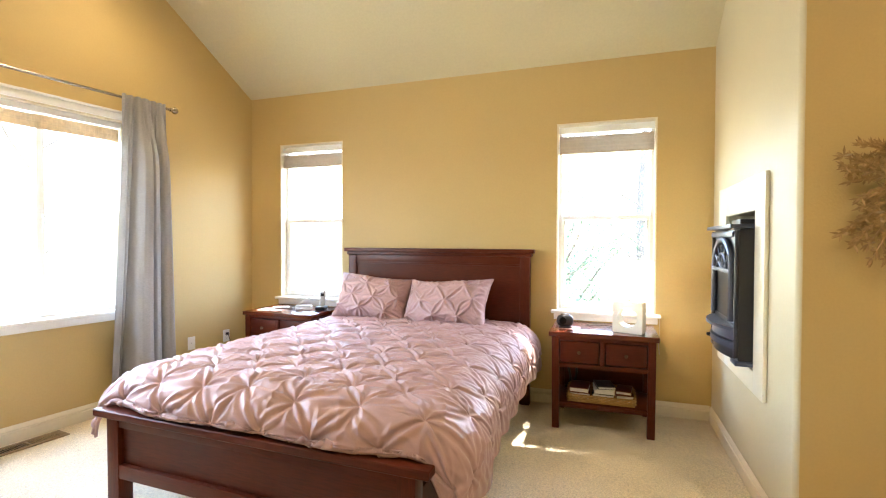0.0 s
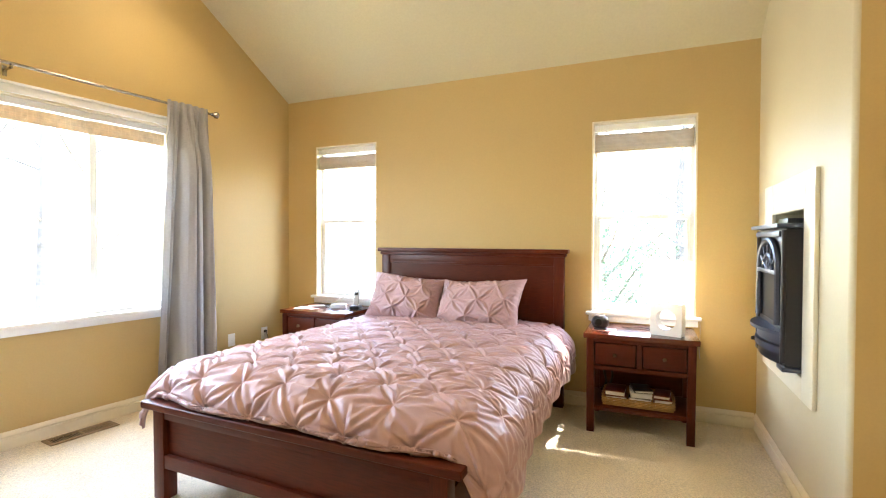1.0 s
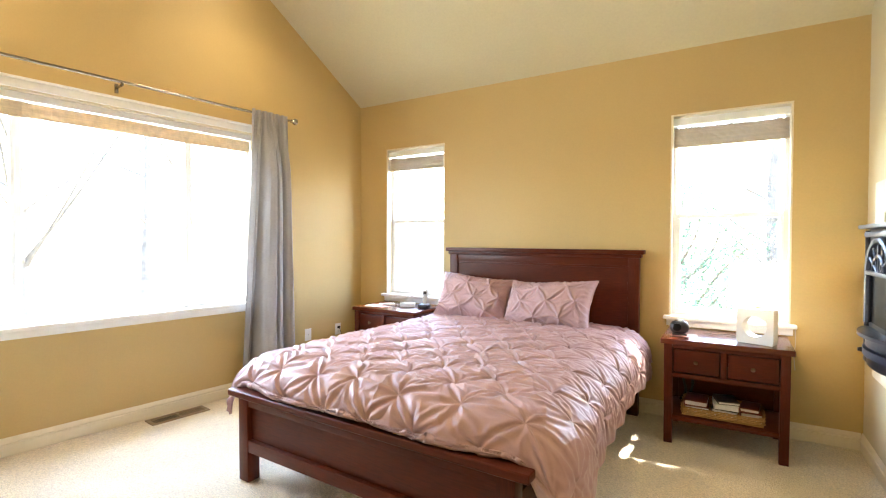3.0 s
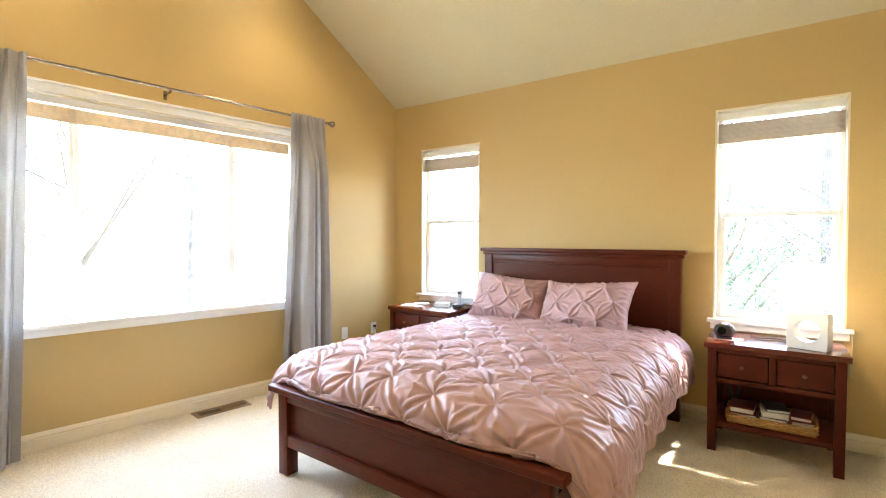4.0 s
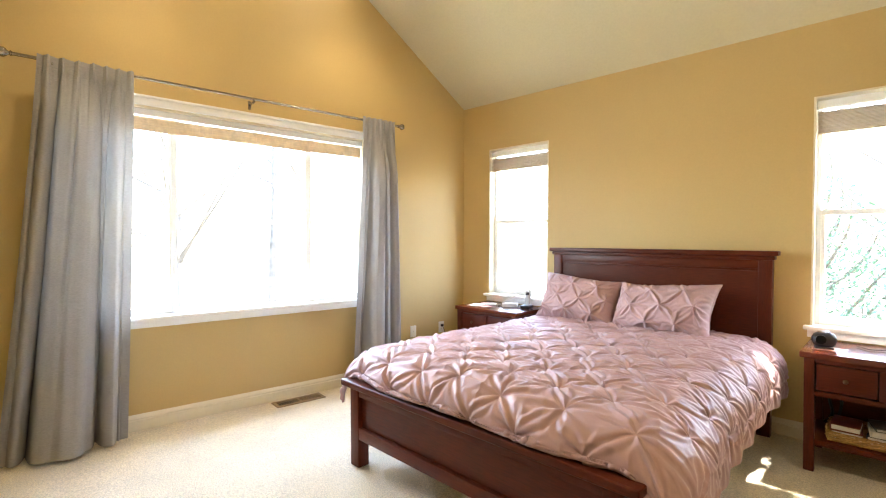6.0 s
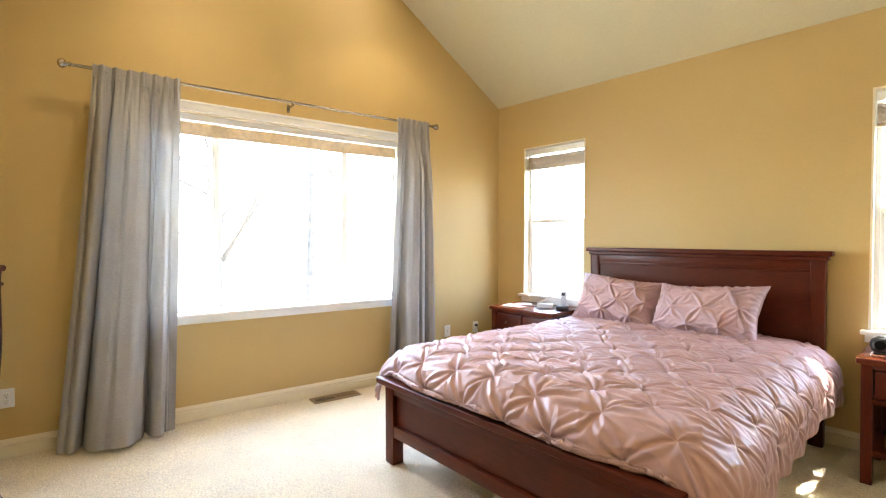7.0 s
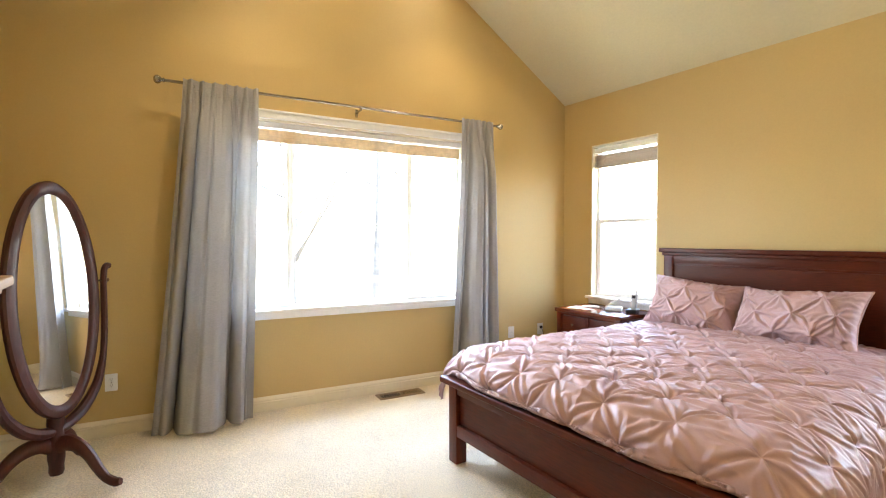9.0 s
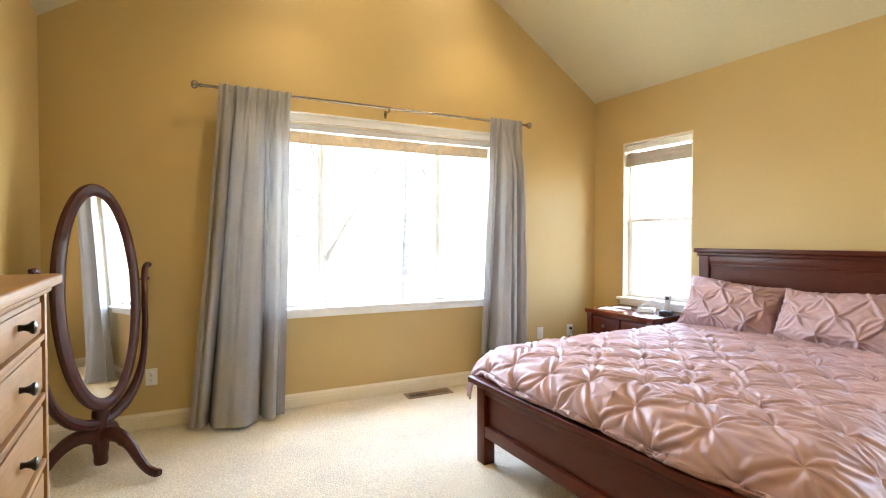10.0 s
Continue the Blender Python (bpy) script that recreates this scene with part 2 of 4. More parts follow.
def tube(points, radii, n=10, bm=None, flat=1.0, caps=True):
    """A round or oval bar along points; radii: one number or one each. flat squeezes it in its second direction."""
    bm = bm or bmesh.new()
    pts = [Vector(p) for p in points]
    if not hasattr(radii, "__len__"):
        radii = [radii] * len(pts)
    rings, side = [], None
    for i, p in enumerate(pts):
        d = (pts[min(i + 1, len(pts) - 1)] - pts[max(i - 1, 0)]).normalized()
        if side is None:
            side = d.cross(Vector((0, 0, 1)))
            if side.length < 0.05:
                side = d.cross(Vector((0, 1, 0)))
        side = (side - d * side.dot(d)).normalized()
        up = d.cross(side)
        rings.append([bm.verts.new(p + side * math.cos(2 * math.pi * j / n) * radii[i] * flat
                                   + up * math.sin(2 * math.pi * j / n) * radii[i]) for j in range(n)])
    for a, b in zip(rings, rings[1:]):
        for j in range(n):
            bm.faces.new((a[j], a[(j + 1) % n], b[(j + 1) % n], b[j]))
    if caps:
        bm.faces.new(rings[0][::-1])
        bm.faces.new(rings[-1])
    return bm


def curve(points, steps=8):
    """A smooth line through points."""
    p = [Vector(q) for q in points]
    p = [2 * p[0] - p[1]] + p + [2 * p[-1] - p[-2]]
    out = []
    for i in range(1, len(p) - 2):
        for s in range(steps):
            t = s / steps
            a, b, c, d = p[i - 1:i + 3]
            out.append(0.5 * (2 * b + (c - a) * t + (2 * a - 5 * b + 4 * c - d) * t * t + (3 * b - a - 3 * c + d) * t ** 3))
    out.append(p[-2])
    return out


def sheet(grid, bm=None, closed=False):
    """Faces over rows of points."""
    bm = bm or bmesh.new()
    rows = [[bm.verts.new(q) for q in row] for row in grid]
    for a, b in zip(rows, rows[1:]):
        for i in range(len(a) - (0 if closed else 1)):
            j = (i + 1) % len(a)
            bm.faces.new((a[i], a[j], b[j], b[i]))
    return bm


def wall(name, m, length, top, openings, material, marks=(), z0=-0.05):
    """A wall along x of m, its inner face at y = 0 and its thickness behind; top(s) is its height; openings: s0, s1, z0, z1."""
    cuts = sorted({0.0, length, *marks, *(o[0] for o in openings), *(o[1] for o in openings)})
    bm = bmesh.new()

    def prism(a, b, la, lb, ta, tb):
        v = [bm.verts.new(m @ Vector(q)) for q in ((a, 0, la), (b, 0, lb), (b, 0, tb), (a, 0, ta),
                                                    (a, -THICK, la), (b, -THICK, lb), (b, -THICK, tb), (a, -THICK, ta))]
        for f in ((0, 1, 2, 3), (7, 6, 5, 4), (0, 4, 5, 1), (3, 2, 6, 7), (0, 3, 7, 4), (1, 5, 6, 2)):
            bm.faces.new([v[i] for i in f])
    for a, b in zip(cuts, cuts[1:]):
        hole = next((o for o in openings if o[0] <= a + 1e-6 and o[1] >= b - 1e-6), None)
        if hole:
            prism(a, b, z0, z0, hole[2], hole[2])
            prism(a, b, hole[3], hole[3], top(a), top(b))
        else:
            prism(a, b, z0, z0, top(a), top(b))
    bmesh.ops.remove_doubles(bm, verts=bm.verts, dist=0.0005)
    return part(name, bm, material, smooth=False)

# ---- the shell of the room ----
BIG = (1.25, 3.352, 0.765, 2.255)
SMALL = (0.352, 1.064, 0.75, 2.275)      # along the back wall from the corner at the window wall
TALL = (3.052, 3.797, 0.75, 2.275)
BACK_M = Matrix(((1, 0, 0, CORNER.x), (0, -1, 0, BACK_Y), (0, 0, 1, 0), (0, 0, 0, 1)))
w = wall("wall_west", WALL_M, WALL_LEN + 0.0, lambda s: ceil_z(BACK_Y - s * 0.99391), [BIG], M_WALL, marks=[2.309])
tagged(w, "gold painted gable wall with a wide window", "wall", kind="structure")
w = wall("wall_north", BACK_M, RIGHT_X - CORNER.x + THICK, lambda s: EAVE + 0.05, [SMALL, TALL], M_WALL)
tagged(w, "gold painted wall behind the bed", "wall", kind="structure")
w = wall("wall_chase", pose(RIGHT_X, 0, 0) @ Matrix(((0, -1, 0, 0), (1, 0, 0, 0), (0, 0, 1, 0), (0, 0, 0, 1)))
         @ pose(CHASE_Y + 0.02, 0, 0), BACK_Y - CHASE_Y - 0.02, lambda s: ceil_z(CHASE_Y + 0.02 + s) + 0.03,
         [(0.498, 1.135, 0.66, 1.49)], M_CHASE)
tagged(w, "chimney breast wall beside the bed, daylight put into its pale paint", "wall", kind="structure")
w = wall("wall_return", Matrix(((1, 0, 0, RIGHT_X + 0.02), (0, -1, 0, CHASE_Y), (0, 0, 1, 0), (0, 0, 0, 1))),
         EAST_X - RIGHT_X, lambda s: ceil_z(CHASE_Y) + 0.03, [], M_WALL)
# its rounded plaster corner closes the chimney breast
tagged(w, "gold painted return wall with a dried branch on it", "wall", kind="structure")
bm = lathe([(0.02, -0.05), (0.02, ceil_z(CHASE_Y) + 0.05)], 40, Matrix.Translation((RIGHT_X + 0.02, CHASE_Y + 0.02, 0)))
tagged(part("wall_corner", bm, M_CHASE), "rounded plaster corner of the chimney breast", "wall", kind="structure")
w = wall("wall_south", Matrix(((-1, 0, 0, EAST_X + THICK), (0, 1, 0, REAR_Y), (0, 0, 1, 0), (0, 0, 0, 1))),
         EAST_X + 4.2 + THICK, lambda s: EAVE + 0.05, [], M_WALL)
tagged(w, "gold painted wall behind the chest of drawers", "wall", kind="structure")
w = wall("wall_east", Matrix(((0, -1, 0, EAST_X), (-1, 0, 0, CHASE_Y), (0, 0, 1, 0), (0, 0, 0, 1))),
         CHASE_Y - REAR_Y, lambda s: ceil_z(CHASE_Y - s) + 0.03, [], M_WALL, marks=[CHASE_Y - RIDGE_Y])
tagged(w, "gold painted end wall", "wall", kind="structure")

bm = bmesh.new()
for y0, y1 in ((BACK_Y + 0.3, RIDGE_Y), (RIDGE_Y, REAR_Y - 0.3)):
    za, zb = (EAVE - 0.3 * PITCH, ceil_z(RIDGE_Y)) if y0 > y1 and y1 == RIDGE_Y else (ceil_z(RIDGE_Y), EAVE - 0.3 * PITCH)
    v = [bm.verts.new(q) for q in ((-4.4, y0, za), (3.0, y0, za), (3.0, y1, zb), (-4.4, y1, zb),
                                   (-4.4, y0, za + 0.15), (3.0, y0, za + 0.15), (3.0, y1, zb + 0.15), (-4.4, y1, zb + 0.15))]
    for f in ((0, 1, 2, 3), (7, 6, 5, 4), (0, 4, 5, 1), (3, 2, 6, 7), (0, 3, 7, 4), (1, 5, 6, 2)):
        bm.faces.new([v[i] for i in f])
tagged(part("ceiling", bm, M_CEIL, smooth=False), "cream painted vaulted ceiling", "ceiling", kind="structure")

bm = bmesh.new()
nx, ny = 120, 90
grid = []
for j in range(ny + 1):
    y = REAR_Y - 0.1 + (BACK_Y - REAR_Y + 0.2) * j / ny
    row = []
    for i in range(nx + 1):
        x = -4.1 + 6.9 * i / nx
        row.append((x, y, 0.004 * noise.noise((x * 1.7, y * 1.7, 0)) + 0.002 * noise.noise((x * 7, y * 7, 3)) - 0.003))
    grid.append(row)
sheet(grid, bm)
fl = part("floor", bm, M_CARPET)
tagged(fl, "cream cut-pile wall-to-wall carpet", "carpet", kind="structure")


def skirting(m, a, b):
    prof = [(0, 0), (0.015, 0), (0.015, 0.072), (0.008, 0.075), (0.008, 0.080), (0.013, 0.083), (0.012, 0.094), (0.005, 0.104), (0.004, 0.112), (0, 0.112)]
    bm = bmesh.new()
    ra = [bm.verts.new(m @ Vector((a, y, z))) for y, z in prof]
    rb = [bm.verts.new(m @ Vector((b, y, z))) for y, z in prof]
    for i in range(len(prof) - 1):
        bm.faces.new((ra[i], rb[i], rb[i + 1], ra[i + 1]))
    bm.faces.new(ra)
    bm.faces.new(rb[::-1])
    return tagged(part("baseboard", bm, M_TRIM), "cream painted moulded baseboard", "baseboard", kind="structure")


CHASE_M = Matrix(((0, -1, 0, RIGHT_X), (1, 0, 0, 0), (0, 0, 1, 0), (0, 0, 0, 1)))
skirting(WALL_M, 0.0, WALL_LEN)
skirting(BACK_M, 0.012, RIGHT_X - CORNER.x - 0.012)
skirting(CHASE_M, CHASE_Y - 0.014, BACK_Y)
skirting(Matrix(((1, 0, 0, 0), (0, -1, 0, CHASE_Y), (0, 0, 1, 0), (0, 0, 0, 1))), RIGHT_X - 0.014, EAST_X)
skirting(Matrix(((1, 0, 0, 0), (0, 1, 0, REAR_Y), (0, 0, 1, 0), (0, 0, 0, 1))), -3.94, EAST_X)


# ---- windows ----
def window(name, m, s0, s1, z0, z1, kind, label):
    """White vinyl window set back in its opening, with a stool and apron."""
    t = thing(name, m, label, "window", kind="structure")
    d0, d1 = -0.135, -0.085

    def bar(nm, lo, hi, bev=0.004):
        return part(nm, box(lo, hi, bev), M_VINYL, t)
    f = 0.034 if kind == "slider" else 0.04
    # painted liner of the opening
    for nm, lo, hi in (("jamb_liner", (s0, -0.085, z0), (s0 + 0.012, -0.001, z1)), ("jamb_liner", (s1 - 0.012, -0.085, z0), (s1, -0.001, z1)),
                       ("head_liner", (s0 + 0.012, -0.085, z1 - 0.012), (s1 - 0.012, -0.001, z1))):
        part(nm, box(lo, hi), M_TRIM, t)
    bar("window_frame", (s0, d0, z0), (s0 + f, d1, z1))
    bar("window_frame", (s1 - f, d0, z0), (s1, d1, z1))
    bar("window_frame", (s0 + f, d0, z1 - f), (s1 - f, d1, z1))
    bar("window_frame", (s0 + f, d0, z0), (s1 - f, d1, z0 + f))
    panes = []
    if kind == "hung":
        zm = z0 + (z1 - z0) * 0.505
        bar("meeting_rail", (s0 + f, d0 + 0.005, zm - 0.018), (s1 - f, d1 + 0.012, zm + 0.018))
        bar("sash_stile", (s0 + f, d0 + 0.01, z0 + f), (s0 + f + 0.024, d1 + 0.01, zm - 0.018))
        bar("sash_stile", (s1 - f - 0.024, d0 + 0.01, z0 + f), (s1 - f, d1 + 0.01, zm - 0.018))
        bar("sash_rail", (s0 + f + 0.024, d0 + 0.01, z0 + f), (s1 - f - 0.024, d1 + 0.01, z0 + f + 0.04))
        part("sash_lock", box(((s0 + s1) / 2 - 0.03, d1 + 0.012, zm + 0.002), ((s0 + s1) / 2 + 0.03, d1 + 0.03, zm + 0.016), 0.003), M_WHITE, t)
        panes = [(s0 + f, s1 - f, z0 + f, zm), (s0 + f, s1 - f, zm, z1 - f)]
    else:
        a, b = s0 + 0.537, s0 + 1.563
        for c in (a, b):
            bar("mullion", (c - 0.016, d0 + 0.005, z0 + f), (c + 0.016, d1 + 0.012, z1 - f))
        for lo, hi in ((s0 + f, a - 0.016), (b + 0.016, s1 - f)):
            bar("sash_rail", (lo, d0 + 0.01, z0 + f), (hi, d1 + 0.006, z0 + f + 0.032))
            bar("sash_rail", (lo, d0 + 0.01, z1 - f - 0.032), (hi, d1 + 0.006, z1 - f))
        bar("sash_stile", (a - 0.016 - 0.022, d0 + 0.012, z0 + f + 0.032), (a - 0.016, d1 + 0.006, z1 - f - 0.032))
        bar("sash_stile", (b + 0.016, d0 + 0.012, z0 + f + 0.032), (b + 0.038, d1 + 0.006, z1 - f - 0.032))
        part("sash_lock", box((a - 0.034, d1 + 0.008, 1.42), (a - 0.018, d1 + 0.03, 1.5), 0.004), M_WHITE, t)
        panes = [(s0 + f, a, z0 + f, z1 - f), (a, b, z0 + f, z1 - f), (b, s1 - f, z0 + f, z1 - f)]
    for p0, p1, q0, q1 in panes:
        bm = box((p0 + 0.002, -0.112, q0 + 0.002), (p1 - 0.002, -0.108, q1 - 0.002))
        g = part("pane", bm, M_GLASS, t, smooth=False)
        g.visible_shadow = False
    part("window_sill", box((s0 - 0.035, -0.085, z0 - 0.004), (s1 + 0.035, 0.05, z0 + 0.022), 0.008, seg=3), M_WHITE, t)
    part("apron", box((s0 - 0.015, 0.0, z0 - 0.055), (s1 + 0.015, 0.016, z0 - 0.005), 0.004), M_WHITE, t)
    return t


window("window_1", WALL_M, *BIG, "slider", "wide white three-part slider window with a cream sill")
window("window_2", BACK_M, *SMALL, "hung", "white single-hung window behind the bed")
window("window_3", BACK_M, *TALL, "hung", "white single-hung window above the nightstand")
t = thing("window_casing", WALL_M, "white painted casing round the wide window", "trim", kind="structure")
part("casing_head", box((BIG[0] - 0.06, 0.0, BIG[3]), (BIG[1] + 0.06, 0.018, BIG[3] + 0.055), 0.005), M_WHITE, t)
part("casing_cap", box((BIG[0] - 0.07, 0.0, BIG[3] + 0.055), (BIG[1] + 0.07, 0.028, BIG[3] + 0.07), 0.004), M_WHITE, t)
part("casing_side", box((BIG[0] - 0.06, 0.0, BIG[2] + 0.023), (BIG[0], 0.018, BIG[3] - 0.001), 0.005), M_WHITE, t)
part("casing_side", box((BIG[1], 0.0, BIG[2] + 0.023), (BIG[1] + 0.06, 0.018, BIG[3] - 0.001), 0.005), M_WHITE, t)


def blind(m, s0, s1, top, bottom, slats, sag, label):
    """A raised slatted blind: head rail, stacked slats, bottom rail and cords."""
    t = thing("window_blind", m, label, "blind", group="raised window blinds")
    part("head_rail", box((s0, -0.075, top - 0.045), (s1, -0.025, top), 0.004), M_WHITE, t)
    slat_mat = M_BLINDW if sag else M_BLIND
    z1, z0 = top - (0.056 if sag else 0.072), bottom + 0.013
    n = 24 if s1 - s0 > 1 else 8
    for i in range(slats):
        base = z1 + (z0 - z1) * i / (slats - 1)
        bm = bmesh.new()
        rows = []
        for j in range(n + 1):
            f = j / n
            z = base - sag * math.sin(math.pi * 2 * f) ** 2 * (0.3 + 0.7 * i / slats) + random.uniform(-0.0012, 0.0012)
            w = 0.0015
            cut = ((-0.074, w), (-0.05, 0.003 + w), (-0.026, w), (-0.026, -w), (-0.05, 0.003 - w), (-0.074, -w))
            if sag:                          # these hang nearly upright
                cut = ((-0.054, 0.0058), (-0.050, 0.0), (-0.048, -0.0050), (-0.049, -0.0052), (-0.051, 0.0), (-0.055, 0.0056))
            rows.append([(s0 + 0.004 + (s1 - s0 - 0.008) * f, y, z + dz) for y, dz in cut])
        sheet(rows, bm, closed=True)
        part("slat", bm, slat_mat, t)
    part("bottom_rail", box((s0 + 0.004, -0.056 if sag else -0.074, bottom), (s1 - 0.004, -0.046 if sag else -0.026, bottom + 0.008), 0.001), slat_mat, t)
    if sag:                                  # warp threads that bind the thin slats
        bm = bmesh.new()
        k = int((s1 - s0) / 0.03)
        for i in range(1, k):
            s = s0 + (s1 - s0) * i / k
            f = i / k
            low = bottom - sag * math.sin(math.pi * 2 * f) ** 2 * 0.9 + 0.022
            box((s - 0.0012, -0.0475, low), (s + 0.0012, -0.0465, z1 + 0.003), 0.0, bm=bm)
        tagged(part("warp_threads", bm, slat_mat, t), kind="stuff")
    return t


blind(WALL_M, BIG[0] + 0.015, BIG[1] - 0.015, BIG[3] - 0.014, 2.092, 14, 0.012, "wide beige slatted blind raised to the window head")
blind(BACK_M, SMALL[0] + 0.015, SMALL[1] - 0.015, SMALL[3] - 0.03, 2.05, 16, 0.0, "beige slatted blind raised at the window behind the bed")
blind(BACK_M, TALL[0] + 0.015, TALL[1] - 0.015, TALL[3] - 0.03, 2.035, 16, 0.0, "beige slatted blind raised above the nightstand")

# ---- outside ----
bm = bmesh.new()
sheet([[(x, y, -3.2 + 0.5 * noise.noise((x * 0.03, y * 0.03, 1))) for x in np.linspace(-400, 400, 41)] for y in np.linspace(-400, 400, 41)], bm)
tagged(part("ground", bm, M_GRASS), "rough dry meadow ground below the windows", "ground", kind="structure")


def tree(place, height, crown, leaves, seed, spread=1.0, low=0.3, leaf=1.0):
    """A tapered trunk, limbs and a crown of many small leaves."""
    rng = random.Random(seed)
    t = thing("tree", pose(*place), "bare-limbed spring tree with green leaves outside, two of them unseen sun blockers", "tree", group="trees outside the windows")
    bm = bmesh.new()
    lean = Vector((rng.uniform(-0.5, 0.5), rng.uniform(-0.5, 0.5), height))
    spine = [lean * f + Vector((0.15 * noise.noise((seed, f * 3, 0)), 0.15 * noise.noise((seed, f * 3, 5)), 0)) for f in np.linspace(0, 1, 12)]
    tube(spine, [0.16 * (1 - f) ** 0.8 * height / 9 + 0.012 for f in np.linspace(0, 1, 12)], 8, bm)
    tips = []
    for i in range(16):
        f = rng.uniform(low, 0.97)
        base = lean * f
        a = rng.uniform(0, 6.283)
        d = Vector((math.cos(a), math.sin(a), rng.uniform(0.4, 1.1)))
        ln_ = spread * (1.1 - f) * height * 0.33 + 0.5
        pts = curve([base, base + d * ln_ * 0.4, base + d * ln_ * 0.75 + Vector((0, 0, 0.15)), base + d * ln_ + Vector((rng.uniform(-.3, .3), rng.uniform(-.3, .3), 0.4))], 4)
        tube(pts, [0.035 * (1 - k / len(pts)) + 0.006 for k in range(len(pts))], 5, bm)
        for k in range(3, len(pts)):
            tips.append(pts[k])
            if rng.random() < 0.7:
                e = pts[k] + Vector((rng.uniform(-.6, .6), rng.uniform(-.6, .6), rng.uniform(0, .6)))
                tube([pts[k], (pts[k] + e) / 2 + Vector((0, 0, 0.05)), e], [0.01, 0.007, 0.004], 4, bm)
                tips.append(e)
    part("trunk", bm, M_BARK, t)
    verts, faces = [], []
    for i in range(leaves):
        c = rng.choice(tips) + Vector((rng.gauss(0, crown), rng.gauss(0, crown), rng.gauss(0, crown * 0.8)))
        n = Vector((rng.gauss(0, 1), rng.gauss(0, 1), rng.gauss(0.5, 1))).normalized()
        u = n.orthogonal().normalized() * rng.uniform(0.03, 0.06) * leaf
        v = n.cross(u) * 0.5
        k = len(verts)
        verts += [c - u, c + v, c + u, c - v]
        faces.append((k, k + 1, k + 2, k + 3))
    me = bpy.data.meshes.new("crown")
    me.from_pydata(verts, [], faces)
    me.materials.append(M_LEAF)
    ob = new("crown", me)
    ob.parent = t
    tagged(ob, kind="stuff")
    return t


tree((-1.2, 12.0, -3.2), 9.5, 0.22, 1800, 3, leaf=0.6)
tree((0.9, 15.0, -3.2), 11.0, 0.22, 900, 5, leaf=0.7)
tree((-0.85, 9.2, -3.2), 4.9, 0.25, 10000, 7, 0.9, leaf=0.7)
# next two are added out of view to block sun from bed and nightstands
tree((1.85, 7.5, -3.2), 11.8, 0.22, 15000, 21, 0.5, 0.68)
tree((-1.55, 7.6, -3.2), 13.0, 0.26, 16000, 23, 0.5, 0.68)
tree((-6.5, 13.5, -3.2), 10.0, 0.25, 1200, 9)
tree((-13.0, 4.0, -3.2), 11.0, 0.25, 900, 11)
tree((-15.0, 7.5, -3.2), 12.0, 0.25, 900, 12)
tree((-14.0, 1.6, -3.2), 11.5, 0.25, 2200, 13)
tree((-18.0, 10.5, -3.2), 12.0, 0.25, 900, 14)

# ---- bed ----
BED_M = pose(-1.434, 3.85, 0, 0, 0, -1.5)
bed = thing("bed", BED_M, "cherry-stained wooden panel bed with headboard and footboard", "bed")
hb = part("headboard", box((-0.76, 0.012, 0.30), (0.76, 0.032, 1.14)), M_WOOD, bed)
for sx in (-1, 1):
    part("post", box((sx * 0.76, -0.006, 0), (sx * 0.84, 0.056, 1.20), 0.004), M_WOODV, hb)
part("top_rail", box((-0.7595, -0.001, 1.138), (0.7595, 0.05, 1.20), 0.003), M_WOOD, hb)
part("bead", box((-0.7595, 0.004, 1.122), (0.7595, 0.03, 1.139), 0.004), M_WOOD, hb)
part("moulding", box((-0.855, -0.018, 1.20), (0.855, 0.058, 1.228), 0.010, seg=3), M_WOOD, hb)
part("crown", box((-0.875, -0.034, 1.228), (0.875, 0.06, 1.262), 0.009, seg=3), M_WOOD, hb)
part("bottom_rail", box((-0.7595, 0.0, 0.28), (0.7595, 0.05, 0.40), 0.003), M_WOOD, hb)
FY = -2.23
fb = part("footboard", box((-0.755, FY + 0.03, 0.225), (0.755, FY + 0.05, 0.43)), M_WOOD, bed)
for sx in (-1, 1):
    bm = box((sx * 0.752, FY, 0.0), (sx * 0.83, FY + 0.075, 0.468), 0.005)
    for v in bm.verts:
        if v.co.z < 0.1:
            v.co.x -= sx * 0.006 * (0.1 - v.co.z) / 0.1
    part("post", bm, M_WOODV, fb)
part("top_rail", box((-0.7515, FY + 0.006, 0.415), (0.7515, FY + 0.065, 0.467), 0.003), M_WOOD, fb)
part("lower_rail", box((-0.7515, FY + 0.004, 0.165), (0.7515, FY + 0.065, 0.232), 0.005), M_WOOD, fb)
part("cap", box((-0.878, FY - 0.035, 0.468), (0.898, FY + 0.10, 0.505), 0.009, seg=3), M_WOOD, fb)
for sx in (-1, 1):
    part("side_rail", box((sx * 0.785, FY + 0.076, 0.19), (sx * 0.81, -0.007, 0.36), 0.003), M_WOOD, bed)
mt = thing("mattress", BED_M, "white mattress on the bed frame under the duvet", "mattress")
part("mattress_body", box((-0.765, FY + 0.105, 0.30), (0.765, -0.02, 0.60), 0.05, seg=4), M_SHEET, mt)


def lattice(u0, u1, v0, v1, du, dv, seed, jitter=0.02):
    rng = np.random.RandomState(seed)
    out, row, v = [], 0, v0
    while v <= v1:
        u = u0 + (du / 2 if row % 2 else 0)
        while u <= u1:
            out.append((u + rng.uniform(-jitter, jitter), v + rng.uniform(-jitter, jitter)))
            u += du
        v += dv
        row += 1
    return out


def displaced(X, Y, Z, h):
    """Moves a grid of points along its own normals by h."""
    pts = np.stack([X, Y, Z], -1)
    a, b = np.gradient(pts, axis=0), np.gradient(pts, axis=1)
    n = np.cross(b, a)
    n /= np.linalg.norm(n, axis=-1, keepdims=True) + 1e-9
    return pts + n * h[..., None]


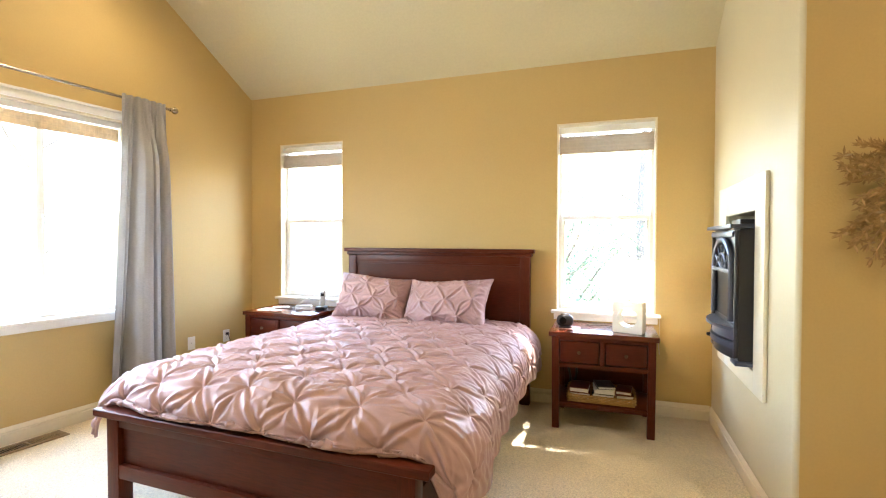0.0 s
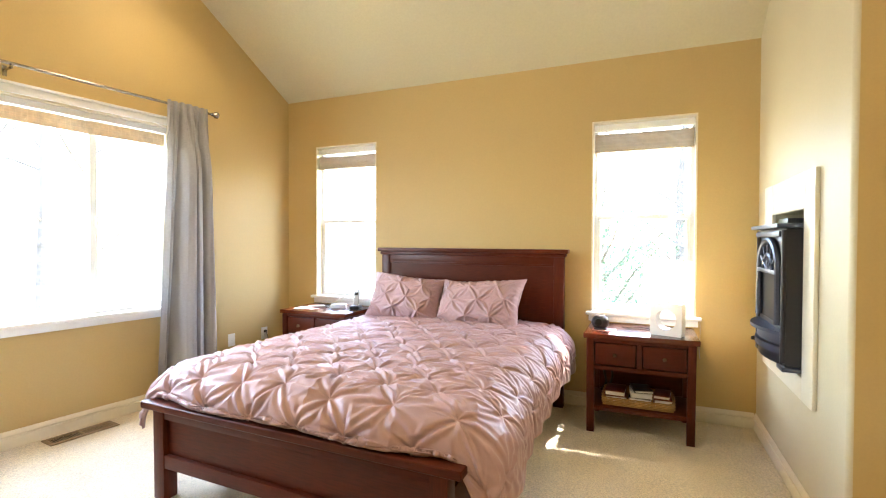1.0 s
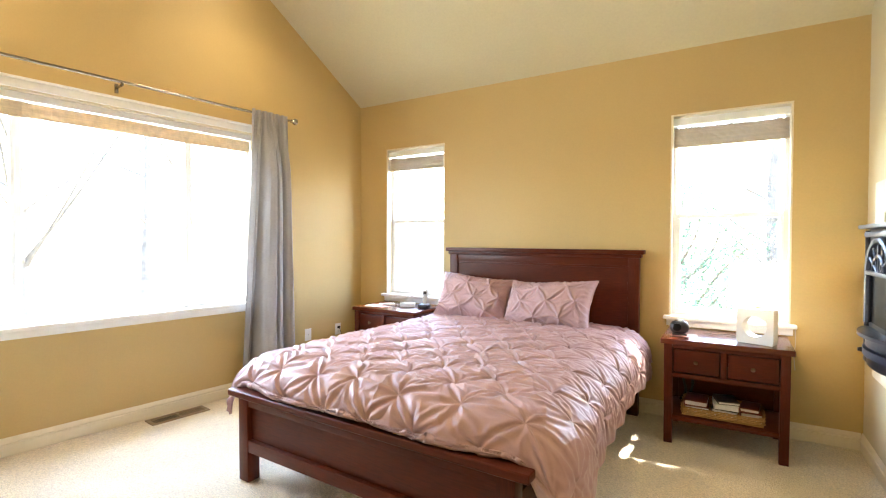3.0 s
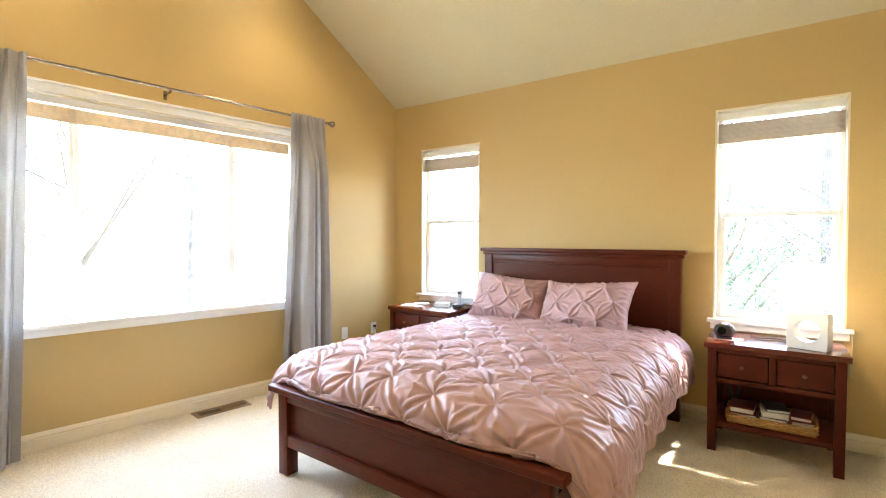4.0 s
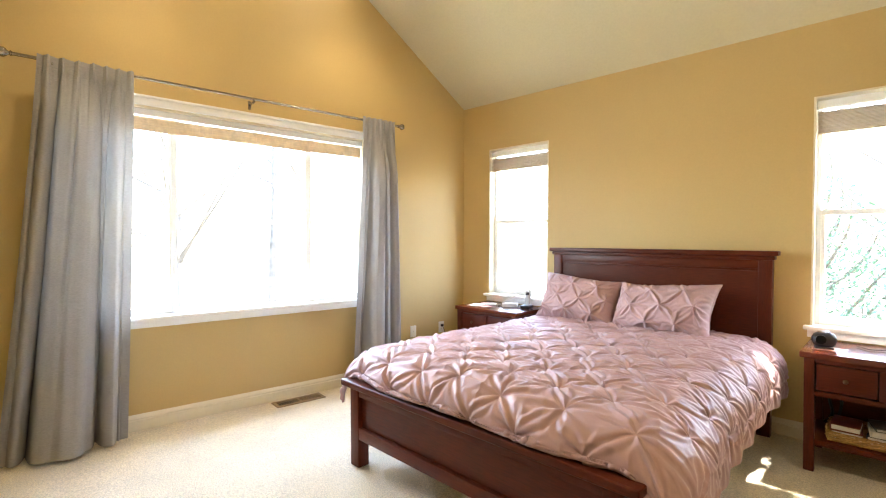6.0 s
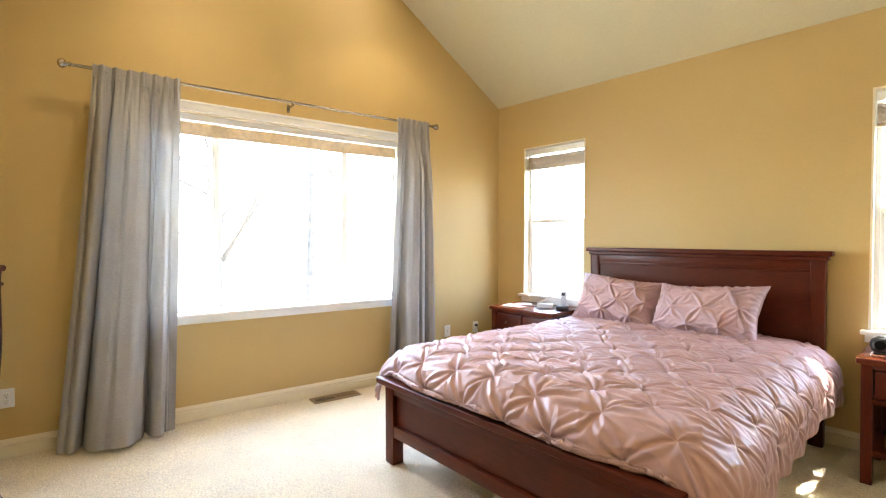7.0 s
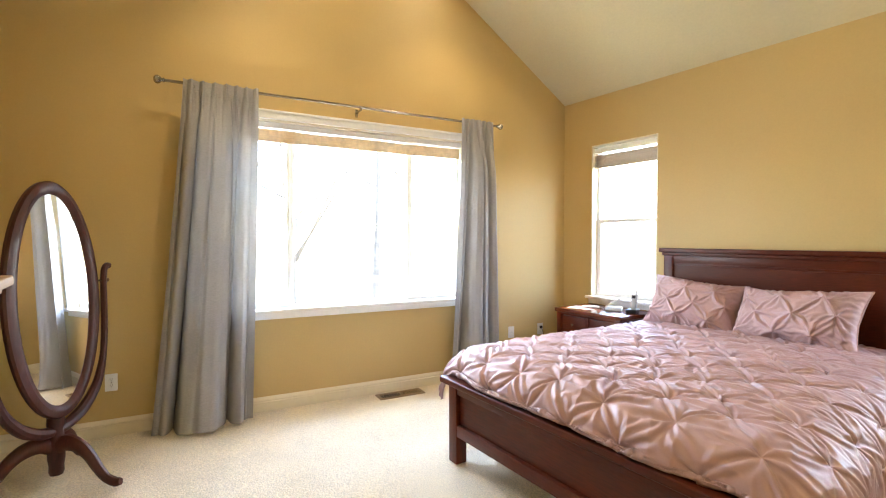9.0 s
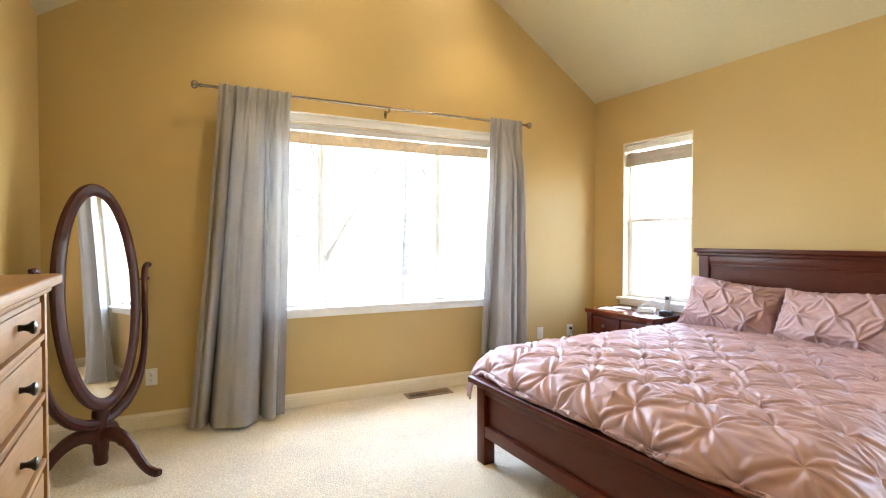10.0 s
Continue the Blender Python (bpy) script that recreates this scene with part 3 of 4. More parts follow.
def grid_mesh(name, pts, material, parent, thick=0.0):
    r, c = pts.shape[:2]
    idx = np.arange(r * c).reshape(r, c)
    faces = np.stack([idx[:-1, :-1], idx[:-1, 1:], idx[1:, 1:], idx[1:, :-1]], -1).reshape(-1, 4)
    me = bpy.data.meshes.new(name)
    me.from_pydata(pts.reshape(-1, 3).tolist(), [], faces.tolist())
    me.materials.append(material)
    me.shade_smooth()
    ob = new(name, me)
    ob.parent = parent
    if thick:
        so = ob.modifiers.new("thickness", "SOLIDIFY")
        so.thickness, so.offset = thick, -1
    return ob


def smooth_noise(P, Q, freq, seed):
    out = np.zeros_like(P)
    rng = np.random.RandomState(seed)
    for i in range(10):
        a = rng.uniform(0, 2 * np.pi)
        f = freq * rng.uniform(0.6, 1.5)
        out += np.sin(f * (P * np.cos(a) + Q * np.sin(a)) + rng.uniform(0, 6.28))
    return out / 5


def gathered(P, Q, pins, full=(0.05, 0.09), pull=0.024, rounds=160, seed=1, lift=0.03, stiff=0.12, depth=0.010):
    """Lets a slack cloth settle over soft filling: full is its spare length along P and Q, each pin draws in
    the cloth round it. Gives how far each point moves along P, along Q and up."""
    rng = np.random.RandomState(seed)
    home = np.stack([P, Q, 0 * P], -1).astype(np.float32)
    pos = home.copy()
    pos[..., 2] = 0.004 * smooth_noise(P, Q, 40, seed) + 0.003 * smooth_noise(P, Q, 95, seed + 1) + 0.001 * rng.randn(*P.shape)
    was = pos.copy()
    step = [float(P[1, 0] - P[0, 0]), float(Q[0, 1] - Q[0, 0])]
    rest = [step[0] * (1 + full[0]), step[1] * (1 + full[1])]
    diag = math.hypot(*rest)
    grip = []
    for a, b in pins:
        i, j = np.where((P - a) ** 2 + (Q - b) ** 2 < pull * pull)
        if len(i):
            goal = np.stack([a + 0.25 * (P[i, j] - a), b + 0.25 * (Q[i, j] - b), np.full(len(i), -depth)], -1)
            grip.append((i, j, goal.astype(np.float32)))
    gi, gj = (np.concatenate([g[k] for g in grip]) for k in (0, 1))
    goal = np.concatenate([g[2] for g in grip])

    def settle(a, b, length, k, only_short=False):
        d = b - a
        ln_ = np.sqrt((d * d).sum(-1, keepdims=True)) + 1e-9
        c = (ln_ - length) / ln_
        if only_short:
            c = np.minimum(c, 0)
        d *= 0.5 * k * c
        a += d
        b -= d
    for it in range(rounds):
        speed = (pos - was) * 0.9
        was = pos.copy()
        pos += speed
        pos[..., 2] += lift * (0.010 - pos[..., 2])
        for _ in range(2):
            for k in (0, 1):
                settle(pos[k:-1:2][:len(pos[k + 1::2])], pos[k + 1::2], rest[0], 0.9)
                settle(pos[:, k:-1:2][:, :pos[:, k + 1::2].shape[1]], pos[:, k + 1::2], rest[1], 0.9)
        for k in (0, 1):
            settle(pos[k:-1:2, :-1][:len(pos[k + 1::2])], pos[k + 1::2, 1:], diag, 0.25)
            settle(pos[k:-1:2, 1:][:len(pos[k + 1::2])], pos[k + 1::2, :-1], diag, 0.25)
        for k in (0, 1, 2, 3):
            n0, n1 = len(pos[k + 2::4]), pos[:, k + 2::4].shape[1]
            settle(pos[k:-2:4][:n0], pos[k + 2::4], 2 * rest[0], stiff, True)
            settle(pos[:, k:-2:4][:, :n1], pos[:, k + 2::4], 2 * rest[1], stiff, True)
        pos[..., :2] += 0.004 * (home - pos)[..., :2]
        pos[gi, gj] += min(1.0, it / 60) * 0.8 * (goal - pos[gi, gj])
        pos[..., 2] = np.maximum(pos[..., 2], -0.014)
    return pos - home


def finer(a):
    """Doubles a grid, rounding it off a little."""
    for ax in (0, 1):
        a = np.moveaxis(a, ax, 0)
        b = np.empty((2 * len(a) - 1,) + a.shape[1:], a.dtype)
        b[::2], b[1::2] = a, (a[:-1] + a[1:]) / 2
        b[1:-1] = (b[:-2] + 6 * b[1:-1] + b[2:]) / 8
        a = np.moveaxis(b, 0, ax)
    return a


duvet = thing("duvet", BED_M, "dusty rose pintucked duvet spread rumpled over the bed", "duvet")
RAD, HALF, TOPZ = 0.20, 0.74, 0.665
p = np.linspace(-1.03, 1.19, 254)
q = np.linspace(0, 2.38, 272)
P, Q = np.meshgrid(p, q, indexing="ij")
pins = lattice(-1.1, 1.1, 0.08, 2.3, 0.27, 0.165, 2, 0.028)
moved = finer(gathered(P, Q, pins, full=(0.065, 0.115), lift=0.006, stiff=0.14, seed=3))
P, Q = finer(P), finer(Q)
calm = np.clip((2.37 - Q) / 0.14, 0, 1) * np.clip((1.20 - P) / 0.09, 0, 1) * (1 - 0.3 * np.clip((-P - 0.55) / 0.25, 0, 1))
P, Q = P + moved[..., 0] * calm, np.clip(Q + moved[..., 1] * calm, 0, 2.38)
ap = np.abs(P)
arc = np.clip((ap - HALF) / RAD, 0, math.pi / 2)
below = np.clip(ap - HALF - RAD * math.pi / 2, 0, None)
X = np.sign(P) * (np.minimum(ap, HALF) + RAD * np.sin(arc))
X = np.where(P < 0, X * 1.03, X)
dropx = RAD * (1 - np.cos(arc)) + below
FLAT, FR = 1.995, 0.15
arcq = np.clip((Q - FLAT) / FR, 0, math.pi / 2)
belowq = np.clip(Q - FLAT - FR * math.pi / 2, 0, None)
Y = -0.06 - (np.minimum(Q, FLAT) + FR * np.sin(arcq))
dropy = FR * (1 - np.cos(arcq)) + belowq
lip = np.clip((ap - 0.80) / 0.15, 0, 1)
dropy = np.where(dropy > 0.135, 0.135 + (dropy - 0.135) * lip * np.where(P < 0, 0.15, 0.9), dropy)
Z = TOPZ - dropx - dropy
# the filling lies fuller in the middle and rolls over the footboard
Z += 0.035 * np.clip(1 - (P / 0.9) ** 2, 0, 1) * np.clip(1 - ((Q - 1.0) / 1.2) ** 4, 0, 1)
Z += 0.012 * smooth_noise(P, Q, 5.0, 4) * np.clip(1.2 - ap, 0, 1)
X += np.sign(P) * (0.035 * np.sin(arc) ** 2 * smooth_noise(Q, Q * 0.3, 7.0, 8) + 0.012 * np.clip(below / 0.1, 0, 1) * np.sin(Q * 21 + 1.5 * np.sin(Q * 5)))
X += 0.07 * np.clip((P - 0.6) / 0.4, 0, 1) * np.clip((Q - 0.9) / 0.9, 0, 1)     # spreads wider towards the foot
hem = 0.035 * smooth_noise(Q, 0 * Q, 4.0, 21)
Z += np.clip(below / 0.12, 0, 1) * hem
Y += -0.02 * np.clip(arcq, 0, 1) * smooth_noise(P, 0 * P, 9, 5)
h = (moved[..., 2] * (1.25 - 0.45 * np.clip((P - 0.35) / 0.4, 0, 1)) - 0.004) * calm
# fine pulled creases between the tucks, sharper where the cloth is drawn tight
crease = 1 - np.abs(smooth_noise(P * 0.45 + 0.3 * Q, Q, 46, 7)) * 1.6
h += 0.0042 * np.clip(crease, 0, 1) ** 2 * calm
crease = 1 - np.abs(smooth_noise(P, Q * 0.6 - 0.3 * P, 30, 17)) * 1.8
h += 0.0040 * np.clip(crease, 0, 1) ** 2 * calm * np.clip((Q - 1.0) / 0.6, 0.3, 1)
Y -= 0.035 * np.clip(arcq, 0, 1) * np.clip(1 - (P / 0.75) ** 2, 0, 1)
ob = grid_mesh("cover", displaced(X, Y, Z, h), M_DUVET, duvet, 0.012)
edge = displaced(X, Y, Z, h)[:, -1]
edge[4:-4] = sum(edge[k:len(edge) - 8 + k] for k in range(9)) / 9
part("hem", tube([tuple(v) for v in edge[::6]], 0.004, 6), M_DUVET, duvet)


def pillow(m, w, hgt, t, seed, label):
    th = thing("pillow", m, label, "pillow", group="pillows on the bed")
    n1, n2 = 88, 56
    a = np.linspace(-1, 1, n1)
    b = np.linspace(-1, 1, n2)
    A, B = np.meshgrid(a, b, indexing="ij")
    prof = np.sqrt(np.clip(1 - np.abs(A) ** 2.6, 0, 1)) * np.sqrt(np.clip(1 - np.abs(B) ** 2.6, 0, 1))
    pull = 1 - 0.10 * (1 - np.abs(B) ** 2) * np.abs(A) ** 3
    pullb = 1 - 0.13 * (1 - np.abs(A) ** 2) * np.abs(B) ** 3
    X, Z = A * w / 2 * pull, B * hgt / 2 * pullb
    pins = lattice(-w / 2 + 0.09, w / 2 - 0.03, -hgt / 2 + 0.07, hgt / 2 - 0.03, 0.215, 0.115, seed, 0.02)
    U, V = np.meshgrid(a * w / 2, b * hgt / 2, indexing="ij")
    moved = finer(gathered(U, V, pins, full=(0.10, 0.11), pull=0.018, lift=0.006, stiff=0.12, seed=seed))
    X, Z, A, B, prof = (finer(v) for v in (X, Z, A, B, prof))
    n1, n2 = X.shape
    inside = np.clip(prof * 2, 0, 1)
    X, Z = X + moved[..., 0] * inside, Z + moved[..., 1] * inside
    h = 1.05 * moved[..., 2] + 0.003 * np.clip(1 - np.abs(smooth_noise(X, Z, 50, seed)) * 1.6, 0, 1) ** 2
    X = X + 0.012 * smooth_noise(Z, X, 9, seed + 1) * np.abs(A)
    Z = Z + 0.014 * smooth_noise(X, Z, 8, seed + 2) * np.abs(B)
    front = displaced(X, -t / 2 * prof, Z, h * inside)
    back = np.stack([X, t / 2 * prof, Z], -1)[:, ::-1]
    grid_mesh("sham_front", front, M_DUVET, th)
    grid_mesh("sham_back", back, M_DUVET, th)
    rim = [front[i, 0] for i in range(0, n1, 4)] + [front[-1, j] for j in range(0, n2, 4)] + \
          [front[i, -1] for i in range(n1 - 1, -1, -4)] + [front[0, j] for j in range(n2 - 1, -1, -4)]
    part("piping", tube([tuple(v) for v in rim], 0.005, 6), M_DUVET, th)
    return th


pillow(pose(-1.885, 3.60, 0.832, -30, 3, 4), 0.68, 0.42, 0.32, 5, "dusty rose pintucked pillow sham leaning on the headboard")
pillow(pose(-1.215, 3.58, 0.828, -31, -2, -3), 0.72, 0.42, 0.30, 9, "dusty rose pintucked sham with a creased open end, on the bed")


# ---- nightstands ----
def nightstand(m, label):
    t = thing("nightstand", m, label, "nightstand", group="nightstands beside the bed")
    part("top", box((-0.362, -0.255, 0.655), (0.362, 0.255, 0.69), 0.007, seg=3), M_WOODTOP, t)
    for sx in (-1, 1):
        for y in (-0.218, 0.218):
            bm = box((sx * 0.292, y - 0.025, 0), (sx * 0.342, y + 0.025, 0.654), 0.004)
            for v in bm.verts:
                if v.co.z < 0.05:
                    v.co.x -= sx * 0.004
            part("leg", bm, M_WOODV, t)
        part("side_panel", box((sx * 0.305, -0.192, 0.44), (sx * 0.325, 0.192, 0.654), 0.002), M_WOOD, t)
    # added panel, stands in for the shade on the wall behind the open shelf
    part("back_panel", box((-0.291, 0.21, 0.186), (0.291, 0.225, 0.654)), M_WOOD, t)
    part("shelf_board", box((-0.291, -0.2, 0.44), (0.291, 0.204, 0.452)), M_WOOD, t)
    part("front_rail", box((-0.291, -0.238, 0.63), (0.291, -0.205, 0.654), 0.002), M_WOOD, t)
    part("front_rail", box((-0.291, -0.238, 0.44), (0.291, -0.205, 0.468), 0.002), M_WOOD, t)
    part("divider", box((-0.016, -0.238, 0.469), (0.016, -0.205, 0.629), 0.002), M_WOOD, t)
    for sx in (-1, 1):
        d = part("drawer", box((sx * 0.154 - 0.131, -0.231, 0.475), (sx * 0.154 + 0.131, 0.15, 0.623), 0.003), M_WOOD, t)
        prof = [(0.006, 0), (0.005, 0.008), (0.011, 0.013), (0.013, 0.019), (0.009, 0.024), (0.001, 0.026)]
        part("knob", lathe(prof, 14, pose(sx * 0.154, -0.235, 0.55, 90, 0, 0)), M_BRONZE, d, "small dark metal knob")
    part("shelf", box((-0.335, -0.235, 0.155), (0.335, 0.235, 0.185), 0.004), M_WOOD, t)
    return t


NS1 = pose(-0.033, 3.675, 0)
nightstand(NS1, "cherry-stained nightstand with two drawers under the tall window")
copy_thing(bpy.data.objects["nightstand"], pose(-2.75, 3.69, 0))["label"] = "cherry-stained nightstand in the corner under the small window"


# ---- curtains and rod ----
ROD_Y, ROD_Z = 0.105, 2.412
t = thing("curtain_rod", WALL_M, "brushed nickel curtain rod with ball finials", "curtain rod")
part("rod", tube([(0.95, ROD_Y, ROD_Z), (3.68, ROD_Y, ROD_Z)], 0.0105, 14), M_STEEL, t)
for s, sg in ((0.95, -1), (3.68, 1)):
    prof = [(0.0105, 0), (0.016, 0.002), (0.016, 0.008), (0.010, 0.012), (0.012, 0.018), (0.024, 0.028), (0.029, 0.04), (0.027, 0.054), (0.016, 0.064), (0.001, 0.067)]
    part("finial", lathe(prof, 20, Matrix.Translation((s, ROD_Y, ROD_Z)) @ pose(0, 0, 0, 0, 90 * sg, 0)), M_STEEL, t)
for s in (1.05, 2.297, 3.50):
    b = part("bracket", box((s - 0.006, 0.0, ROD_Z - 0.03), (s + 0.006, ROD_Y + 0.012, ROD_Z - 0.018), 0.002), M_STEEL, t)
    part("mount_plate", box((s - 0.012, 0.0, ROD_Z - 0.06), (s + 0.012, 0.006, ROD_Z + 0.005), 0.002), M_STEEL, b)
    part("hook", box((s - 0.006, ROD_Y - 0.016, ROD_Z - 0.03), (s + 0.006, ROD_Y + 0.016, ROD_Z - 0.011), 0.002), M_STEEL, b)


def curtain(top, bottom, folds, creases, tabs, seed, label):
    """A back-tab curtain; top and bottom: its span along the wall from the window's side outwards;
    folds: (share of the width, how far it stands out); creases: (share, width, depth) of narrow deep folds."""
    th = thing("curtain", WALL_M, label, "curtain", group="linen curtains at the wide window")
    rng = np.random.RandomState(seed)
    nz, nu = 200, 420
    us = np.linspace(0, 1, nu + 1)
    z_top = ROD_Z + 0.022
    at, out = zip(*folds)
    ph = rng.uniform(0, 6.28, 8)
    kernel = np.exp(-np.linspace(-2, 2, 13) ** 2)
    kernel /= kernel.sum()

    def rounded(v):
        return np.convolve(np.pad(v, 6, mode="edge"), kernel, "valid")
    rows = []
    for j in range(nz + 1):
        f = j / nz
        z = z_top * (1 - f) + 0.008 * f
        g = f ** 1.15
        s0, s1 = top[0] * (1 - g) + bottom[0] * g, top[1] * (1 - g) + bottom[1] * g
        drift = us + 0.018 * np.sin(5 * us + ph[0] + 2.2 * f) * np.sin(np.pi * us)
        shape = rounded(np.interp(drift, at, out))
        fall = min(1, f / 0.22)
        deep = fall * fall * (3 - 2 * fall) * (1.35 + 0.45 * f + 0.35 * f ** 4)
        lay = rounded(np.gradient(shape, us))
        for c, w, d in creases:              # each slants a little and widens downwards
            c = c + 0.035 * (f - 0.5) * math.sin(9 * c + seed)
            shape = shape - d * np.exp(-(np.abs(us - c) / (w * (0.7 + 0.9 * f))) ** 1.5) * (0.8 + 0.2 * math.sin(5 * f + 20 * c))
        # tabs: flat pleats held on the rod, opening out below it
        held = math.exp(-(f / 0.10) ** 1.6)
        a = 2 * np.pi * tabs * (us + 0.012 * np.sin(7 * us + ph[1]))
        pleat = 0.016 * np.tanh(3 * np.sin(a)) + 0.005 * np.sin(2 * a + ph[2])
        off = ROD_Y + 0.022 + 0.02 * min(1, 4 * f) + deep * shape + held * pleat
        off = off + 0.0045 * np.sin(16 * us + 4 * f + ph[3]) * fall + 0.0025 * np.sin(41 * us + 9 * f + ph[4]) * fall
        off = off + f ** 8 * (0.016 * np.sin(19 * us + ph[5]) + 0.03 * np.clip(shape / 0.05, -1, 1.5))
        s = s0 + (s1 - s0) * us - math.copysign(1, s1 - s0) * 0.026 * deep * np.tanh(lay * 0.8) * np.sin(np.pi * us) ** 0.5
        s = s + held * 0.006 * np.cos(a) * np.sin(np.pi * us)
        off = np.maximum(off, 0.062 if f > 0.03 else ROD_Y + 0.016)
        zz = z + (0.0035 * np.cos(a) + 0.002 * np.sin(11 * us + ph[6])) * (1 - f) ** 40
        zz = zz + f ** 12 * (0.012 * np.clip(shape / 0.05, -1, 1.4) + 0.004)
        rows.append(list(zip(s.tolist(), off.tolist(), np.maximum(zz, 0.004).tolist())))
    grid_mesh("panel", np.array(rows), M_LINEN, th)
    for nm, r, w in (("pocket_seam", 8, 0.0016), ("hem_seam", nz - 9, 0.0013)):
        part(nm, tube([(p[0], p[1] + 0.002, p[2]) for p in rows[r][::2]], w, 5), M_LINEN, th)
    for k in range(tabs):                    # loops behind the heading that hold the rod
        u = (k + 0.5) / tabs
        c = rows[4][int(u * nu)]
        part("tab", tube([(c[0], ROD_Y + 0.013 * math.cos(b), ROD_Z + 0.013 * math.sin(b)) for b in np.linspace(0, 2 * math.pi, 17)], 0.0015, 6, flat=1.0, caps=False), M_LINEN, th)
    return th


curtain((3.08, 3.57), (3.135, 3.775), [(0, 0), (0.08, -0.012), (0.15, 0.03), (0.19, 0.05), (0.24, 0.0), (0.29, -0.028), (0.35, -0.028), (0.385, 0.05), (0.48, 0.062),
        (0.62, 0.066), (0.72, 0.04), (0.78, -0.012), (0.82, 0.0), (0.89, 0.04), (1, 0.005)],
        [(0.115, 0.012, 0.02), (0.225, 0.018, 0.065), (0.37, 0.02, 0.07), (0.60, 0.016, 0.018), (0.785, 0.022, 0.09), (0.93, 0.014, 0.02)], 7, 14,
        "grey linen back-tab curtain drawn open, lit through beside the wide window")
curtain((1.343, 1.008), (1.465, 0.965), [(0, 0), (0.12, -0.008), (0.24, -0.02), (0.30, 0.0), (0.36, 0.05), (0.50, 0.058), (0.64, 0.05), (0.72, -0.012), (0.78, -0.016),
        (0.84, 0.04), (0.92, 0.045), (1, 0.0)],
        [(0.17, 0.018, 0.02), (0.30, 0.03, 0.07), (0.56, 0.018, 0.03), (0.745, 0.035, 0.085)], 6, 8,
        "grey linen back-tab curtain gathered open in the corner by the bed")

# ---- gas stove in its surround ----
STOVE_M = CHASE_M @ pose(3.14, 0, 0)
sur = thing("stove_surround", STOVE_M, "cream bevelled plaster surround round the stove", "surround", kind="structure")
x0, x1, z0, z1 = -0.478, 0.52, 0.548, 1.673
i0, i1, j0, j1 = -0.312, 0.325, 0.66, 1.49
for nm, lo, hi in (("side_board", (x0, 0.001, z0), (i0, 0.022, z1)), ("side_board", (i1, 0.001, z0), (x1, 0.022, z1)),
                   ("head_board", (i0 - 0.001, 0.001, j1), (i1 + 0.001, 0.0215, z1)), ("base_board", (i0 - 0.001, 0.001, z0), (i1 + 0.001, 0.0215, j0))):
    part(nm, box(lo, hi, 0.006), M_TRIM, sur)
part("recess_back", box((i0 - 0.02, -0.19, j0 - 0.02), (i1 + 0.02, -0.165, j1 + 0.02)), M_IRONB, sur, "grey sheet metal at the back of the recess")

st = thing("gas_stove", STOVE_M @ pose(0.005, 0, 0.70), "black enamelled wall-mounted gas stove with an arched door", "stove")
part("body", box((-0.30, -0.14, 0.0), (0.30, 0.085, 0.70), 0.008), M_IRON, st)
part("top_plate", box((-0.315, -0.15, 0.70), (0.315, 0.13, 0.722), 0.006), M_IRONB, st)
part("flue_cover", box((-0.11, -0.08, 0.722), (0.08, 0.04, 0.755), 0.005), M_IRON, st)
for sx in (-1, 1):
    part("corner_post", tube([(sx * 0.285, 0.09, 0.02), (sx * 0.285, 0.09, 0.69)], 0.014, 10), M_IRON, st)
arch = [(0.22 * math.cos(a), 0.10, 0.47 + 0.17 * math.sin(a)) for a in np.linspace(0, math.pi, 25)]
arch = [(0.22, 0.10, 0.20)] + arch + [(-0.22, 0.10, 0.20)]
door = part("door", tube(arch, 0.018, 8), M_IRONB, st)
bm = bmesh.new()
bm.faces.new([bm.verts.new((x, 0.088, z)) for x, y, z in arch])
geo = bmesh.ops.extrude_face_region(bm, geom=bm.faces[:])
bmesh.ops.translate(bm, vec=(0, -0.012, 0), verts=[v for v in geo["geom"] if isinstance(v, bmesh.types.BMVert)])
part("door_glass", bm, M_GLASSB, door, "dark door glass", smooth=False)
for k in range(5):
    a = math.pi * (k + 1) / 6
    part("fan_bar", tube([(0.03 * math.cos(a), 0.101, 0.475), (0.19 * math.cos(a), 0.104, 0.475 + 0.14 * math.sin(a))], 0.007, 6), M_IRONB, door)
part("fan_hoop", tube([(0.11 * math.cos(a), 0.104, 0.475 + 0.085 * math.sin(a)) for a in np.linspace(0, math.pi, 15)], 0.009, 6), M_IRONB, door)
part("fan_rail", box((-0.215, 0.086, 0.455), (0.215, 0.115, 0.478), 0.006), M_IRONB, door)
part("brow", box((-0.27, 0.085, 0.655), (0.27, 0.112, 0.685), 0.008), M_IRONB, st)


def bowed(half, depth, base, za, zb, n=17):
    """A band that bows out from the front."""
    bm = bmesh.new()
    rows = []
    for i in range(n):
        f = -1 + 2 * i / (n - 1)
        y = base + depth * (1 - f * f)
        rows.append([(half * f, base - 0.03, za), (half * f, y, za), (half * f, y, zb), (half * f, base - 0.03, zb)])
    sheet(rows, bm, closed=True)
    return bm


part("hearth_lip", bowed(0.30, 0.085, 0.09, 0.155, 0.172), M_IRONB, st)
part("ash_band", bowed(0.26, 0.055, 0.085, 0.10, 0.15), M_IRONB, st)
part("ash_band", bowed(0.27, 0.062, 0.088, 0.055, 0.09), M_IRONB, st)
part("ash_door", bowed(0.25, 0.045, 0.085, 0.0, 0.052), M_IRON, st)
part("base_moulding", box((-0.315, -0.12, -0.022), (-0.2, 0.10, 0.0), 0.005), M_IRONB, st)
part("base_moulding", box((0.2, -0.12, -0.022), (0.315, 0.10, 0.0), 0.005), M_IRON, st)
